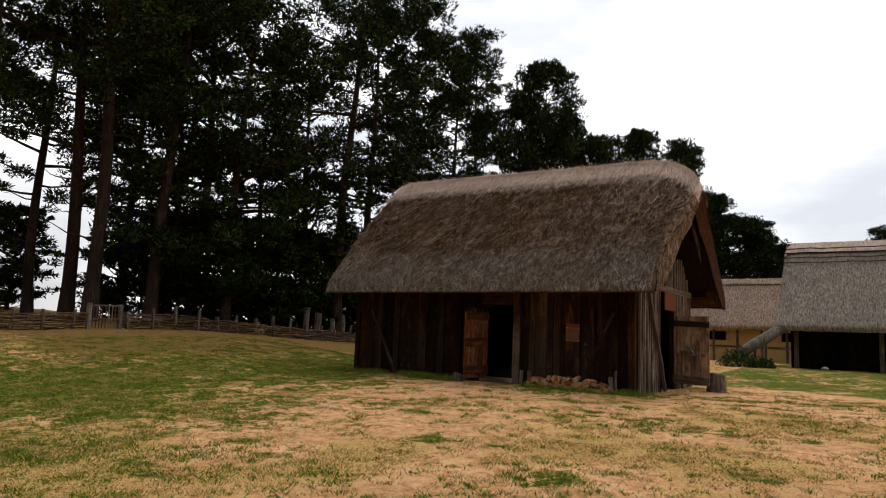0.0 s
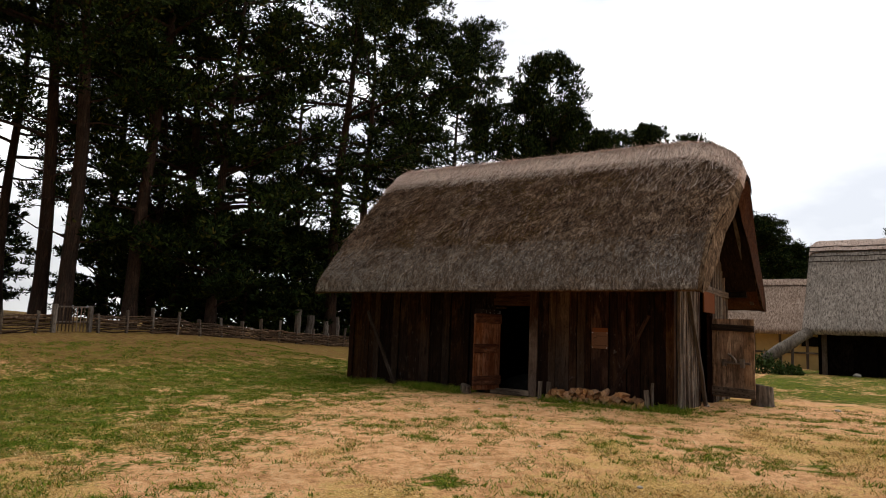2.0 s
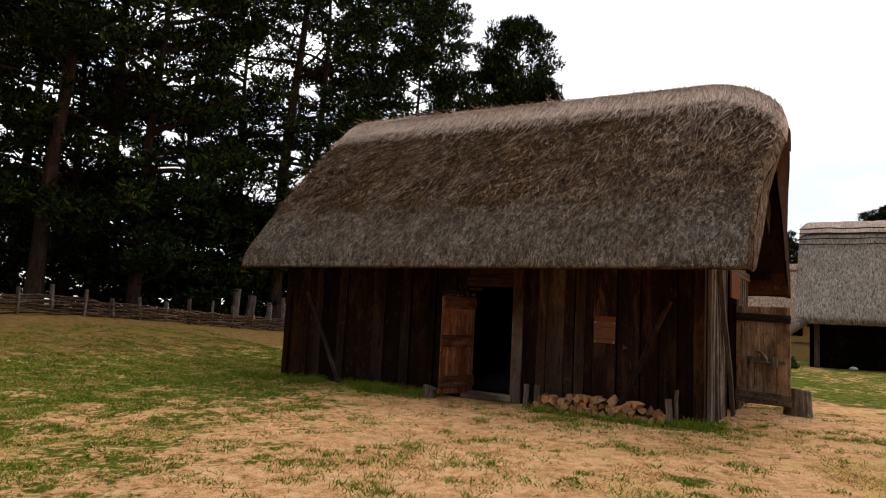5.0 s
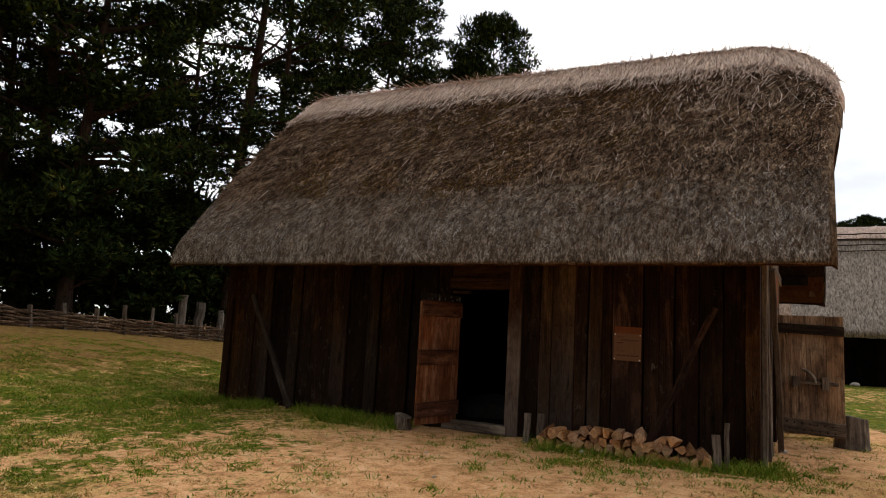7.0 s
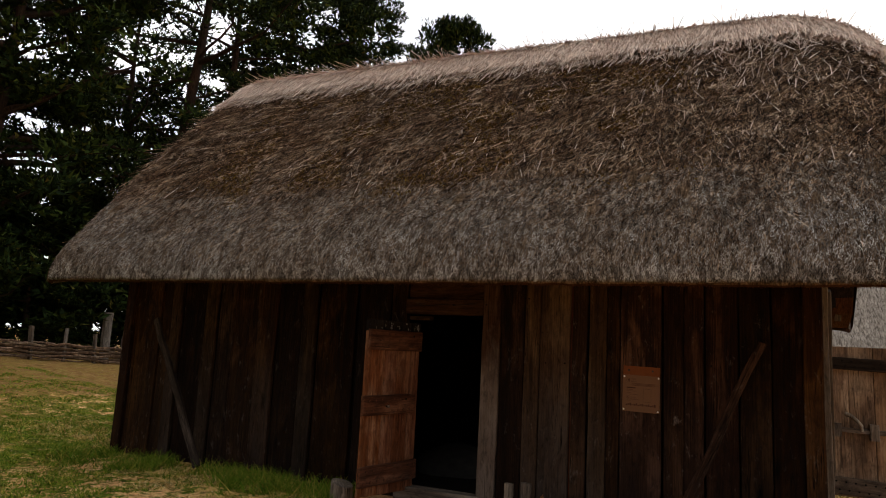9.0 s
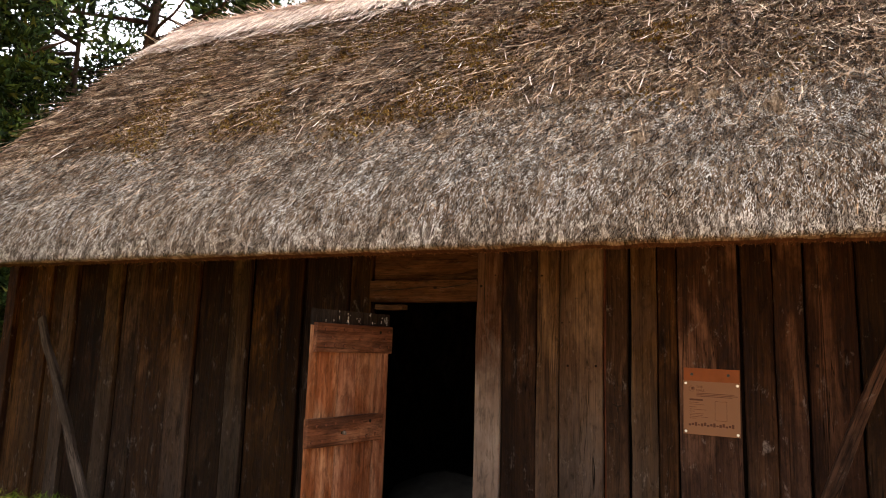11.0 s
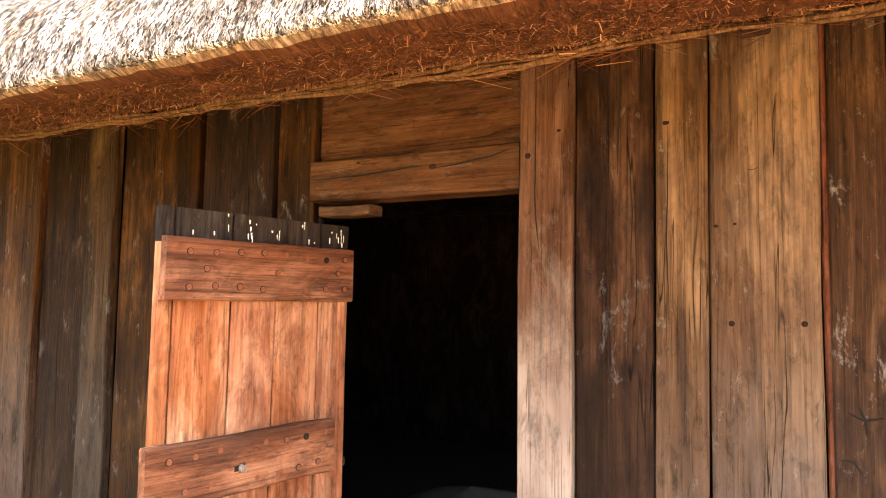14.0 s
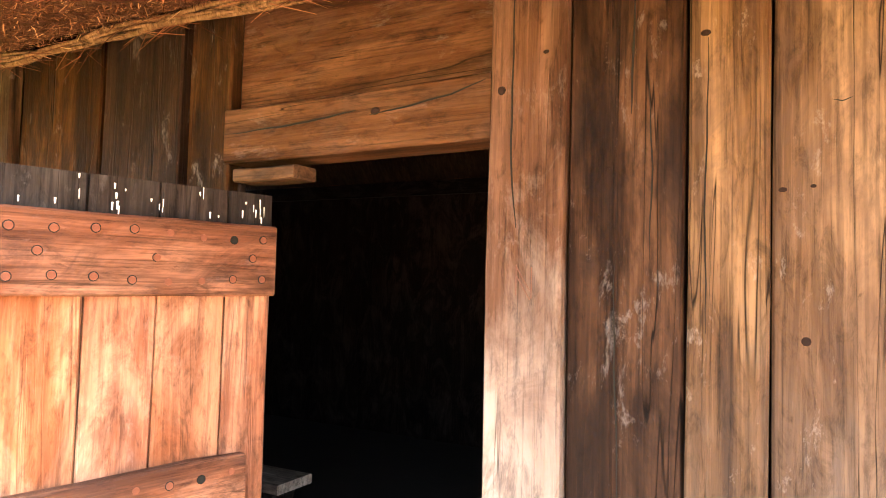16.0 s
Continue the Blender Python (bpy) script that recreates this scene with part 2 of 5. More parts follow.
M_IRON = plain("old_iron", (0.06, 0.05, 0.045), 0.6, 0.6, 0.4)
M_STEEL = plain("screw_cap", (0.75, 0.76, 0.78), 0.3, 0.7, 0.1)
M_DARKHOLE = plain("dark_peg_hole", (0.01, 0.008, 0.006), 0.9)
M_KNOT = plain("dark_knot", (0.011, 0.005, 0.003), 0.85, 0, 0.4, 80)
M_PEG = plain("oak_peg", (0.10, 0.035, 0.017), 0.7, 0, 0.4, 60)
M_STONE = plain("flint_stone", (0.42, 0.37, 0.32), 0.8, 0, 0.35, 8)
M_PANEL = plain("varnished_backboard", (0.17, 0.052, 0.016), 0.7, 0, 0.25, 14)
M_PRINT = plain("sign_print", (0.17, 0.085, 0.045), 0.4, 0, 0.08, 10)
M_WHITE = plain("dried_white_lime", (0.7, 0.68, 0.62), 0.8, 0, 0.1)
M_INK = plain("sign_ink", (0.07, 0.028, 0.015), 0.5)
# clay and floor colours are darkened to carry the hall's indoor shade
M_ASH = plain("shaded_hearth_clay", (0.05, 0.045, 0.04), 0.95, 0, 0.6, 9)
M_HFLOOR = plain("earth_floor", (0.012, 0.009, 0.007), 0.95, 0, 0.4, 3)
M_DAUB = plain("yellow_daub", (0.52, 0.36, 0.15), 0.95, 0, 0.22, 3)


def thatch(name, stops, moss=0.0, fine=70.0):
    k = Mat(name, 0.95, 0.06)
    big = k.noise(k.coords((1, 1, 1)), 1.1, 5, 0.6, 0.5)
    mid = k.noise(k.coords((16, 5, 5)), 1.0, 6, 0.65, 0.6)
    st = k.noise(k.coords((fine, fine * 0.22, fine * 0.22)), 1.0, 4, 0.75, 0.5)
    c = k.ramp(k.mix(0.55, mid, st), stops)
    c = k.mix(k.ramp(big, [(0.35, 0.0), (0.7, 0.5)]), c, tuple(v * 0.55 for v in stops[1][1]))
    if moss:
        at = k.n("Attribute")
        at.attribute_name = "moss"
        mm = k.math("MULTIPLY", at.outputs["Fac"], k.ramp(k.noise(k.coords(), 5.0, 6, 0.7), [(0.45, 0.0), (0.62, 1.0)]))
        c = k.mix(k.math("MULTIPLY", mm, moss), c, (0.12, 0.075, 0.03))
    k.bump(k.mix(0.5, mid, st), 1.0, 0.05)
    return k.color(c)


# weathered brown; its darkest stop also paints the shade between straws
M_THATCH = thatch("weathered_thatch", [(0.40, (0.014, 0.008, 0.004)), (0.5, (0.14, 0.088, 0.05)), (0.62, (0.40, 0.285, 0.19))], 0.95)
M_RIDGE = thatch("ridge_straw", [(0.40, (0.10, 0.062, 0.044)), (0.5, (0.70, 0.53, 0.445)), (0.64, (0.88, 0.73, 0.62))])
M_RAGGED = thatch("ragged_straw", [(0.38, (0.06, 0.04, 0.028)), (0.5, (0.36, 0.25, 0.185)), (0.62, (0.66, 0.51, 0.41))], fine=30.0)
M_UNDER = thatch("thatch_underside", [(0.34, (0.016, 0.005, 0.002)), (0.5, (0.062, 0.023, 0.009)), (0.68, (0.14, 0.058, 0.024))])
# near black: the shade inside the roof put into the thatch colour
M_SHADETHATCH = thatch("shade_black_thatch", [(0.34, (0.006, 0.004, 0.003)), (0.5, (0.02, 0.012, 0.008)), (0.68, (0.05, 0.03, 0.018))])
M_THATCH2 = thatch("pale_grey_thatch", [(0.40, (0.07, 0.055, 0.045)), (0.5, (0.29, 0.245, 0.205)), (0.60, (0.50, 0.43, 0.365))], fine=30.0)


def straws(name, stops, patchy=0.0, tint=(0.5, 0.5, 0.5), wide=(0.92, 0.84, 0.74), tufted=True):
    """Loose stalks, blades or needles, each with a shade of its own, in patches of slightly different tone."""
    k = Mat(name, 0.85, 0.06)
    ge = k.n("NewGeometry")
    c = k.ramp(ge.outputs["Random Per Island"], stops)
    if patchy:
        c = k.mix(k.math("MULTIPLY", k.ramp(k.noise(k.coords(), 2.4, 6, 0.68, 0.6), [(0.42, 0.0), (0.58, 1.0)]), patchy), c, tint, "MULTIPLY")
        if tufted:
            c = k.mix(k.math("MULTIPLY", k.ramp(k.noise(k.coords((20, 9, 9)), 1.0, 4, 0.65, 0.8), [(0.45, 1.0), (0.54, 0.0)]), 0.8), c, (0.17, 0.14, 0.12), "MULTIPLY")
        c = k.mix(k.math("MULTIPLY", k.ramp(k.noise(k.coords(), 0.8, 3, 0.6, 0.3), [(0.4, 0.0), (0.62, 1.0)]), patchy), c, wide, "MULTIPLY")
    return k.color(c)


M_STRAW = straws("loose_straw", [(0.0, (0.015, 0.008, 0.004)), (0.35, (0.14, 0.082, 0.046)), (0.75, (0.52, 0.36, 0.24)), (1.0, (0.88, 0.70, 0.53))], 0.9, (0.36, 0.29, 0.23))
M_STRAWTIP = straws("cut_reed_ends", [(0.0, (0.015, 0.012, 0.010)), (0.3, (0.13, 0.107, 0.088)), (0.6, (0.48, 0.43, 0.38)), (1.0, (0.84, 0.79, 0.73))], 0.6, (0.47, 0.42, 0.37), (0.92, 0.86, 0.78))
M_STRAWRIDGE = straws("ridge_stalk", [(0.0, (0.12, 0.078, 0.055)), (0.3, (0.5, 0.36, 0.285)), (0.65, (0.78, 0.605, 0.50)), (1.0, (0.92, 0.80, 0.69))])
M_MOSS = straws("moss_tufts", [(0.0, (0.05, 0.03, 0.012)), (0.5, (0.13, 0.078, 0.024)), (0.9, (0.22, 0.135, 0.034)), (1.0, (0.32, 0.23, 0.05))])
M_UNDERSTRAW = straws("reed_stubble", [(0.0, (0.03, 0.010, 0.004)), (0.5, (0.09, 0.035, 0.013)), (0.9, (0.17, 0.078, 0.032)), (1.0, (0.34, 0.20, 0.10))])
M_STRAWROPE = thatch("straw_rope", [(0.36, (0.05, 0.024, 0.010)), (0.5, (0.15, 0.08, 0.034)), (0.66, (0.27, 0.16, 0.075))])
# the patches put light and shade of the clumps into the needle colour
M_NEEDLE = straws("pine_needles", [(0.0, (0.005, 0.010, 0.003)), (0.6, (0.024, 0.042, 0.010)), (0.93, (0.075, 0.105, 0.020)), (1.0, (0.13, 0.11, 0.024))], 0.9, (0.4, 0.42, 0.36), (0.75, 0.75, 0.7), False)
M_LEAF = straws("shrub_leaves", [(0.0, (0.02, 0.04, 0.012)), (0.7, (0.055, 0.09, 0.025)), (1.0, (0.10, 0.13, 0.04))])
M_GRASS = straws("grass_blades", [(0.0, (0.04, 0.085, 0.006)), (0.5, (0.12, 0.205, 0.014)), (0.85, (0.25, 0.27, 0.03)), (1.0, (0.52, 0.36, 0.09))])
M_DRY = straws("dry_grass", [(0.0, (0.16, 0.085, 0.024)), (0.35, (0.48, 0.29, 0.095)), (0.75, (0.68, 0.46, 0.19)), (1.0, (0.86, 0.66, 0.36))])


def ground_material():
    k = Mat("heath_ground", 0.95, 0.05)
    v = k.coords()
    fine, mid, big = k.noise(v, 46.0, 6, 0.78), k.noise(v, 6.0, 6, 0.65, 0.5), k.noise(v, 0.9, 4, 0.6)
    sand = k.ramp(k.mix(0.5, fine, mid), [(0.38, (0.32, 0.14, 0.054)), (0.5, (0.80, 0.42, 0.19)), (0.61, (0.92, 0.60, 0.34))])
    dry = k.ramp(fine, [(0.40, (0.13, 0.066, 0.014)), (0.5, (0.64, 0.38, 0.11)), (0.61, (0.88, 0.62, 0.27))])
    green = k.ramp(k.mix(0.6, mid, fine), [(0.40, (0.014, 0.028, 0.002)), (0.5, (0.080, 0.122, 0.008)), (0.61, (0.27, 0.235, 0.026))])
    at = k.n("Attribute")
    at.attribute_name = "cover"
    sp = k.n("SeparateColor")
    k.link(at.outputs["Color"], sp.inputs["Color"])
    tuft = k.noise(v, 2.6, 7, 0.72, 0.6)
    tuft2 = k.noise(v, 11.0, 5, 0.7, 0.4)
    jig = k.math("MULTIPLY", k.math("SUBTRACT", k.mix(0.45, tuft, tuft2), 0.5), 3.4)
    jig2 = k.math("MULTIPLY", k.math("SUBTRACT", k.mix(0.6, mid, fine), 0.5), 3.0)
    fg = k.math("ADD", sp.outputs["Red"], jig)
    fd = k.math("ADD", sp.outputs["Green"], jig2)
    c = k.mix(k.ramp(fd, [(0.4, 0.0), (0.6, 1.0)]), sand, dry)
    c = k.mix(k.ramp(fg, [(0.5, 0.0), (0.72, 1.0)]), c, green)
    c = k.mix(k.ramp(big, [(0.45, 0.0), (0.7, 0.25)]), c, (0.26, 0.125, 0.03))
    litter = k.ramp(k.mix(0.5, tuft, mid), [(0.36, (0.05, 0.028, 0.008)), (0.5, (0.17, 0.095, 0.024)), (0.66, (0.26, 0.19, 0.05))])
    c = k.mix(k.ramp(k.math("ADD", sp.outputs["Blue"], k.math("MULTIPLY", jig, 0.5)), [(0.3, 0.0), (0.7, 0.85)]), c, litter)
    specks = k.noise(v, 90.0, 2, 0.5)
    c = k.mix(k.ramp(specks, [(0.62, 0.0), (0.72, 0.6)]), c, (0.07, 0.05, 0.025))
    flecks = k.noise(v, 38.0, 3, 0.6, 0.8)
    c = k.mix(k.ramp(flecks, [(0.64, 0.0), (0.69, 0.75)]), c, (0.10, 0.105, 0.018))
    grit = k.noise(k.coords((1, 1, 1)), 61.0, 2, 0.5, 0.5)
    c = k.mix(k.ramp(grit, [(0.70, 0.0), (0.75, 0.8)]), c, (0.82, 0.70, 0.53))
    k.bump(k.mix(0.4, tuft2, fine), 1.0, 0.06)
    return k.color(c)


M_GROUND = ground_material()


# ---- building helpers ----
def sm(a, b, v):
    t = min(1.0, max(0.0, (v - a) / (b - a)))
    return t * t * (3 - 2 * t)


def mesh_of(name, verts, faces, mats, smooth=False):
    me = bpy.data.meshes.new(name)
    me.from_pydata([tuple(v) for v in verts], [], [tuple(f) for f in faces])
    for m in mats if isinstance(mats, (list, tuple)) else [mats]:
        me.materials.append(m)
    if smooth:
        me.polygons.foreach_set("use_smooth", [True] * len(me.polygons))
    me.update()
    return me


def soup(name, corners, mat):
    """A mesh of loose faces: corners is an array (faces, 3 or 4, 3)."""
    n, k, _ = corners.shape
    me = bpy.data.meshes.new(name)
    me.vertices.add(n * k)
    me.vertices.foreach_set("co", corners.astype(np.float32).ravel())
    me.loops.add(n * k)
    me.loops.foreach_set("vertex_index", np.arange(n * k, dtype=np.int32))
    me.polygons.add(n)
    me.polygons.foreach_set("loop_start", np.arange(0, n * k, k, dtype=np.int32))
    me.materials.append(mat)
    me.update(calc_edges=True)
    return me


def part(name, mesh, parent, label="", kind="", m=None):
    ob = new(name, mesh)
    ob.parent = parent
    if m is not None:
        ob.matrix_basis = m
    return tagged(ob, label, kind=kind)


def thing(name, label, category, at=(0, 0, 0), group="", kind=""):
    ob = new(name)
    ob.location = at
    ob.empty_display_size = 0.1
    return tagged(ob, label, category, group, kind)


def along(p0, p1, up=(0, -1, 0)):
    """A pose whose z runs from p0 to p1."""
    p0, p1 = Vector(p0), Vector(p1)
    z = (p1 - p0).normalized()
    y = Vector(up)
    x = y.cross(z).normalized()
    y = z.cross(x)
    return Matrix(((x.x, y.x, z.x, p0.x), (x.y, y.y, z.y, p0.y), (x.z, y.z, z.z, p0.z), (0, 0, 0, 1)))


def hewn(name, length, w, t, mat, rough=0.004, segs=4, taper=1.0, cham=0.006, seed=0):
    """A hewn board or post, along z from 0, with chamfered and slightly uneven edges."""
    rnd = random.Random(seed)
    vs, fs = [], []
    sec = [(-w / 2 + cham, -t / 2), (w / 2 - cham, -t / 2), (w / 2, -t / 2 + cham), (w / 2, t / 2 - cham),
           (w / 2 - cham, t / 2), (-w / 2 + cham, t / 2), (-w / 2, t / 2 - cham), (-w / 2, -t / 2 + cham)]
    for i in range(segs + 1):
        k = 1 + (taper - 1) * i / segs
        dx, dy = rnd.uniform(-rough, rough), rnd.uniform(-rough, rough) * 0.6
        e = rnd.uniform(1 - rough * 2, 1 + rough * 2)
        for x, y in sec:
            vs.append((x * k * e + dx, y * k + dy, length * i / segs))
    for i in range(segs):
        for j in range(8):
            a, b = i * 8 + j, i * 8 + (j + 1) % 8
            fs.append((a, b, b + 8, a + 8))
    fs.append(tuple(range(7, -1, -1)))
    fs.append(tuple(segs * 8 + j for j in range(8)))
    return mesh_of(name, vs, fs, mat)


def beam(name, p0, p1, w, t, mat, parent, label="", up=(0, -1, 0), rough=0.004, segs=4, taper=1.0, seed=0, cham=0.006):
    L = (Vector(p1) - Vector(p0)).length
    return part(name, hewn(name, L, w, t, mat, rough, segs, taper, cham, seed), parent, label, m=along(p0, p1, up))


def tube(points, radii, sides=8):
    """Rings round a line of points; returns vertices and faces."""
    vs, fs = [], []
    pts = [Vector(p) for p in points]
    for i, p in enumerate(pts):
        d = (pts[min(i + 1, len(pts) - 1)] - pts[max(i - 1, 0)]).normalized()
        a = d.cross(Vector((0.31, 0.9, 0.17))).normalized()
        b = d.cross(a)
        for j in range(sides):
            th = 2 * math.pi * j / sides
            vs.append(p + radii[i] * (math.cos(th) * a + math.sin(th) * b))
    for i in range(len(pts) - 1):
        for j in range(sides):
            q, r = i * sides + j, i * sides + (j + 1) % sides
            fs.append((q, r, r + sides, q + sides))
    fs.append(tuple(range(sides)))
    fs.append(tuple(range(len(vs) - 1, len(vs) - sides - 1, -1)))
    return vs, fs


def join(chunks):
    vs, fs = [], []
    for v, f in chunks:
        o = len(vs)
        vs.extend(v)
        fs.extend(tuple(i + o for i in q) for q in f)
    return vs, fs


def fbm(x, y, z, s, octs=3):
    return noise.fractal(Vector((x * s, y * s, z * s)), 1.0, 2.0, octs)


# ---- ground ----
def lie(x, y):
    """Height of the ground."""
    h = 0.58 * sm(-16, 1, y) + 0.95 * sm(-5, -17, x) * sm(20, 0, y) + 0.32 * sm(5, 18, y)
    h += 0.9 * sm(-16, -40, x)
    near = 1.0 - sm(25, 60, math.hypot(x, y))
    return h + near * (0.03 * fbm(x, y, 0, 0.5) + 0.012 * fbm(x, y, 3, 2.2))


def cover(x, y):
    """How green and how dry the ground is at a place."""
    u = x + 0.15 * y + 2.6 * fbm(x, y, 7.0, 0.3) + 1.8 * fbm(x, y, 1.0, 1.0)
    green = 0.10 + 0.74 * (1 - sm(-8.0, 4.6, u))
    patch = fbm(x, y, 13.0, 1.3, 4)
    green = max(green, 0.8 * sm(0.28, 0.65, patch))
    far_y = y + 2.2 * fbm(x, y, 61.0, 0.4)
    if far_y > 4.6 and x > 2:
        green = max(green, 0.5 + 0.28 * sm(4.6, 6.5, far_y) + 0.3 * fbm(x, y, 67.0, 0.8))
    elif y > 6:
        green = max(green, 0.5)
    trod = math.exp(-((x + 0.3 - 0.28 * (-y)) / 1.5) ** 2) * sm(-9, -0.5, y) * sm(2.5, 0.2, y)
    trod = max(trod, math.exp(-((y - 2.2 + 0.35 * (x - 3.5)) / 1.1) ** 2) * sm(2.4, 3.4, x) * 0.9)
    green *= (1 - trod) * (1 - 0.35 * sm(-7, -12, x))
    if -0.75 < y < 0.3 and (-5.8 < x < -1.6 or 0.4 < x < 3.0):
        green = max(green, 0.6)
    dry = min(1.0, max(0.0, (0.42 if y < 4.6 else 0.3) + 0.6 * fbm(x, y, 21.0, 0.6) - 0.75 * trod))
    return green, dry


def spread(lo, hi, step, far):
    core = list(np.arange(lo, hi + 1e-6, step))
    out, d = [], step
    v = hi
    while v < far:
        d *= 1.35
        v += d
        out.append(v)
    inn, d, v = [], step, lo
    while v > -far:
        d *= 1.35
        v -= d
        inn.append(v)
    return inn[::-1] + core + out


gx, gy = spread(-14, 12, 0.16, 1500), spread(-17, 10, 0.16, 1500)
g_verts, g_cols = [], []
for y in gy:
    for x in gx:
        g_verts.append((x, y, lie(x, y)))
        a, b = cover(x, y)
        g_cols.extend((a, b, 0.85 * sm(-6.5, -11, x + 0.8 * fbm(x, y, 2, 0.6)) * sm(-9, -4, y) if y < 20 else 0.0, 1.0))
nx = len(gx)
g_faces = [(j * nx + i, j * nx + i + 1, (j + 1) * nx + i + 1, (j + 1) * nx + i) for j in range(len(gy) - 1) for i in range(nx - 1)]
g_mesh = mesh_of("ground", g_verts, g_faces, M_GROUND, True)
g_mesh.color_attributes.new("cover", "FLOAT_COLOR", "POINT").data.foreach_set("color", g_cols)
ground = tagged(new("ground", g_mesh), "sandy heath ground with worn grass and bare earth", "ground", kind="structure")


def blades(name, count, box, pick, mat, hgt, wid, seed, label, reps=4, wide=0.03):
    rng = np.random.default_rng(seed)
    rnd = random.Random(seed)
    out = []
    tries = 0
    while len(out) < count and tries < count * 6:
        tries += 1
        x, y = rnd.uniform(box[0], box[1]), rnd.uniform(box[2], box[3])
        if -5.4 < x < 2.85 and 0.0 < y < 4.5:
            continue
        if rnd.random() > pick(x, y):
            continue
        out.append((x, y, lie(x, y) - 0.004))
    p = np.array(out)
    n = len(p)
    p = np.repeat(p, reps, axis=0) + np.c_[rng.normal(0, 1, (n * reps, 2)) * np.repeat(wide * rng.uniform(0.4, 1.5, n), reps)[:, None], np.zeros(n * reps)]
    n *= reps
    a = rng.uniform(0, 2 * np.pi, n)
    side = np.c_[np.cos(a), np.sin(a), np.zeros(n)] * (wid * rng.uniform(0.6, 1.4, n))[:, None]
    lean = rng.normal(0, 0.85, (n, 2))
    hh = hgt * rng.uniform(0.4, 1.4, n)
    tip = p + np.c_[lean * hh[:, None], hh]
    tri = np.stack([p - side, p + side, tip], axis=1)
    return tagged(new(name, soup(name, tri, mat)), label, "grass", kind="stuff")


def tufty(x, y):
    g = cover(x, y)[0] + 1.1 * fbm(x, y, 31.0, 2.2, 4)
    return min(1.0, max(0.03, (g - 0.42) * 1.6))


blades("grass", 56000, (-13, 11, -14, 4), tufty, M_GRASS, 0.032, 0.0065, 3, "short green grass growing in worn patches on the sandy ground")
blades("dry_grass", 46000, (-8, 11, -13, 4), lambda x, y: 0.9 * sm(0.4, 0.8, cover(x, y)[1] + 0.8 * fbm(x, y, 41.0, 1.9)), M_DRY, 0.022, 0.006, 4, "short bleached dry grass on sandy ground")

blades("grass_tufts", 2300, (-8, 12, -14, 3), lambda x, y: 0.08 + 0.9 * sm(0.0, 0.5, fbm(x, y, 51.0, 0.5)), M_GRASS, 0.045, 0.006, 6, "small green grass tufts scattered over bare sand", 34, 0.075)


def foot_grass(x, y):
    if 0.35 < x < 2.4:
        return 0.3 if -0.66 < y < -0.4 else 0.0
    if y > -0.75 and (x < -1.5 or 0.2 < x < 3.2):
        return min(1.0, max(0.0, (0.45 if y > -0.4 else 0.15) + 1.3 * fbm(x, y, 17.0, 1.6)))
    return 0.0


blades("tall_grass", 1900, (-5.9, 3.3, -0.75, 0.04), foot_grass, M_GRASS, 0.115, 0.005, 5, "longer green grass along the foot of the plank wall")

# ---- the hall ----
FRONT, BACK, LEFT, RIGHT, FOOT, TOP = 0.06, 4.36, -5.34, 2.82, 0.56, 3.12
RIDGE_Y, RIDGE_Z = 2.2, 6.25
hall = thing("thatched_hall", "dark timber plank hall with a steep weathered thatched roof", "building", (-1.2, 2.2, 0.58))
HM = Matrix.Translation((1.2, -2.2, -0.58))


def hpart(name, mesh, label="", kind="", m=None):
    return part(name, mesh, hall, label, kind, HM @ (m if m is not None else Matrix()))


def hbeam(name, p0, p1, w, t, mat, label="", up=(0, -1, 0), rough=0.004, segs=4, taper=1.0, seed=0, cham=0.006):
    L = (Vector(p1) - Vector(p0)).length
    return hpart(name, hewn(name, L, w, t, mat, rough, segs, taper, cham, seed), label, "", along(p0, p1, up))


OVER_L, OVER_R = -5.86, 3.56


def profile(k):
    """Front half of the roof's outer line, k from 0 at the eave's lip to 1 at the ridge: y, z."""
    lip = [(-0.78, 2.72), (-0.86, 2.735), (-0.855, 2.86), (-0.80, 3.02), (-0.70, 3.19)]
    if k < 0.12:
        f = k / 0.12 * 4
        i = min(3, int(f))
        f -= i
        return (lip[i][0] + (lip[i + 1][0] - lip[i][0]) * f, lip[i][1] + (lip[i + 1][1] - lip[i][1]) * f)
    f = (k - 0.12) / 0.88
    y = -0.70 + (RIDGE_Y + 0.70) * f
    z = 3.19 + (6.34 - 3.19) * f + 0.09 * math.sin(math.pi * f)
    if f > 0.93:
        z -= 0.12 * ((f - 0.93) / 0.07) ** 2
    return y, z


def end_drop(x, k):
    """How far the thatch rounds down towards its two ends; the gable-door end droops more."""
    left = x - OVER_L < OVER_R - x
    end = min(x - OVER_L, OVER_R - x)
    r = (0.62 if left else 1.2) * sm(0.3, 1.0, k) + 0.05
    u = max(0.0, 1 - max(0.0, end) / r)
    return (1 - math.sqrt(max(0.0, 1 - u * u))) * ((0.42 if left else 0.84) * sm(0.2, 1.0, k) + 0.03)


def roof_point(x, k, back, off=0.0):
    y, z = profile(k)
    drop = end_drop(x, k)
    if drop:
        y, z = y + drop * 0.5 * (1 - k), z - drop
    z += 0.2 * (1 - (x - OVER_L) / (OVER_R - OVER_L)) * sm(0.1, 1.0, k)
    y, z = y - 0.7 * off, z + 0.7 * off
    x += 0.19 * sm(0.25, 0.95, k) * sm(1.2, OVER_R, x)
    return Vector((x, (2 * RIDGE_Y - y) if back else y, z))


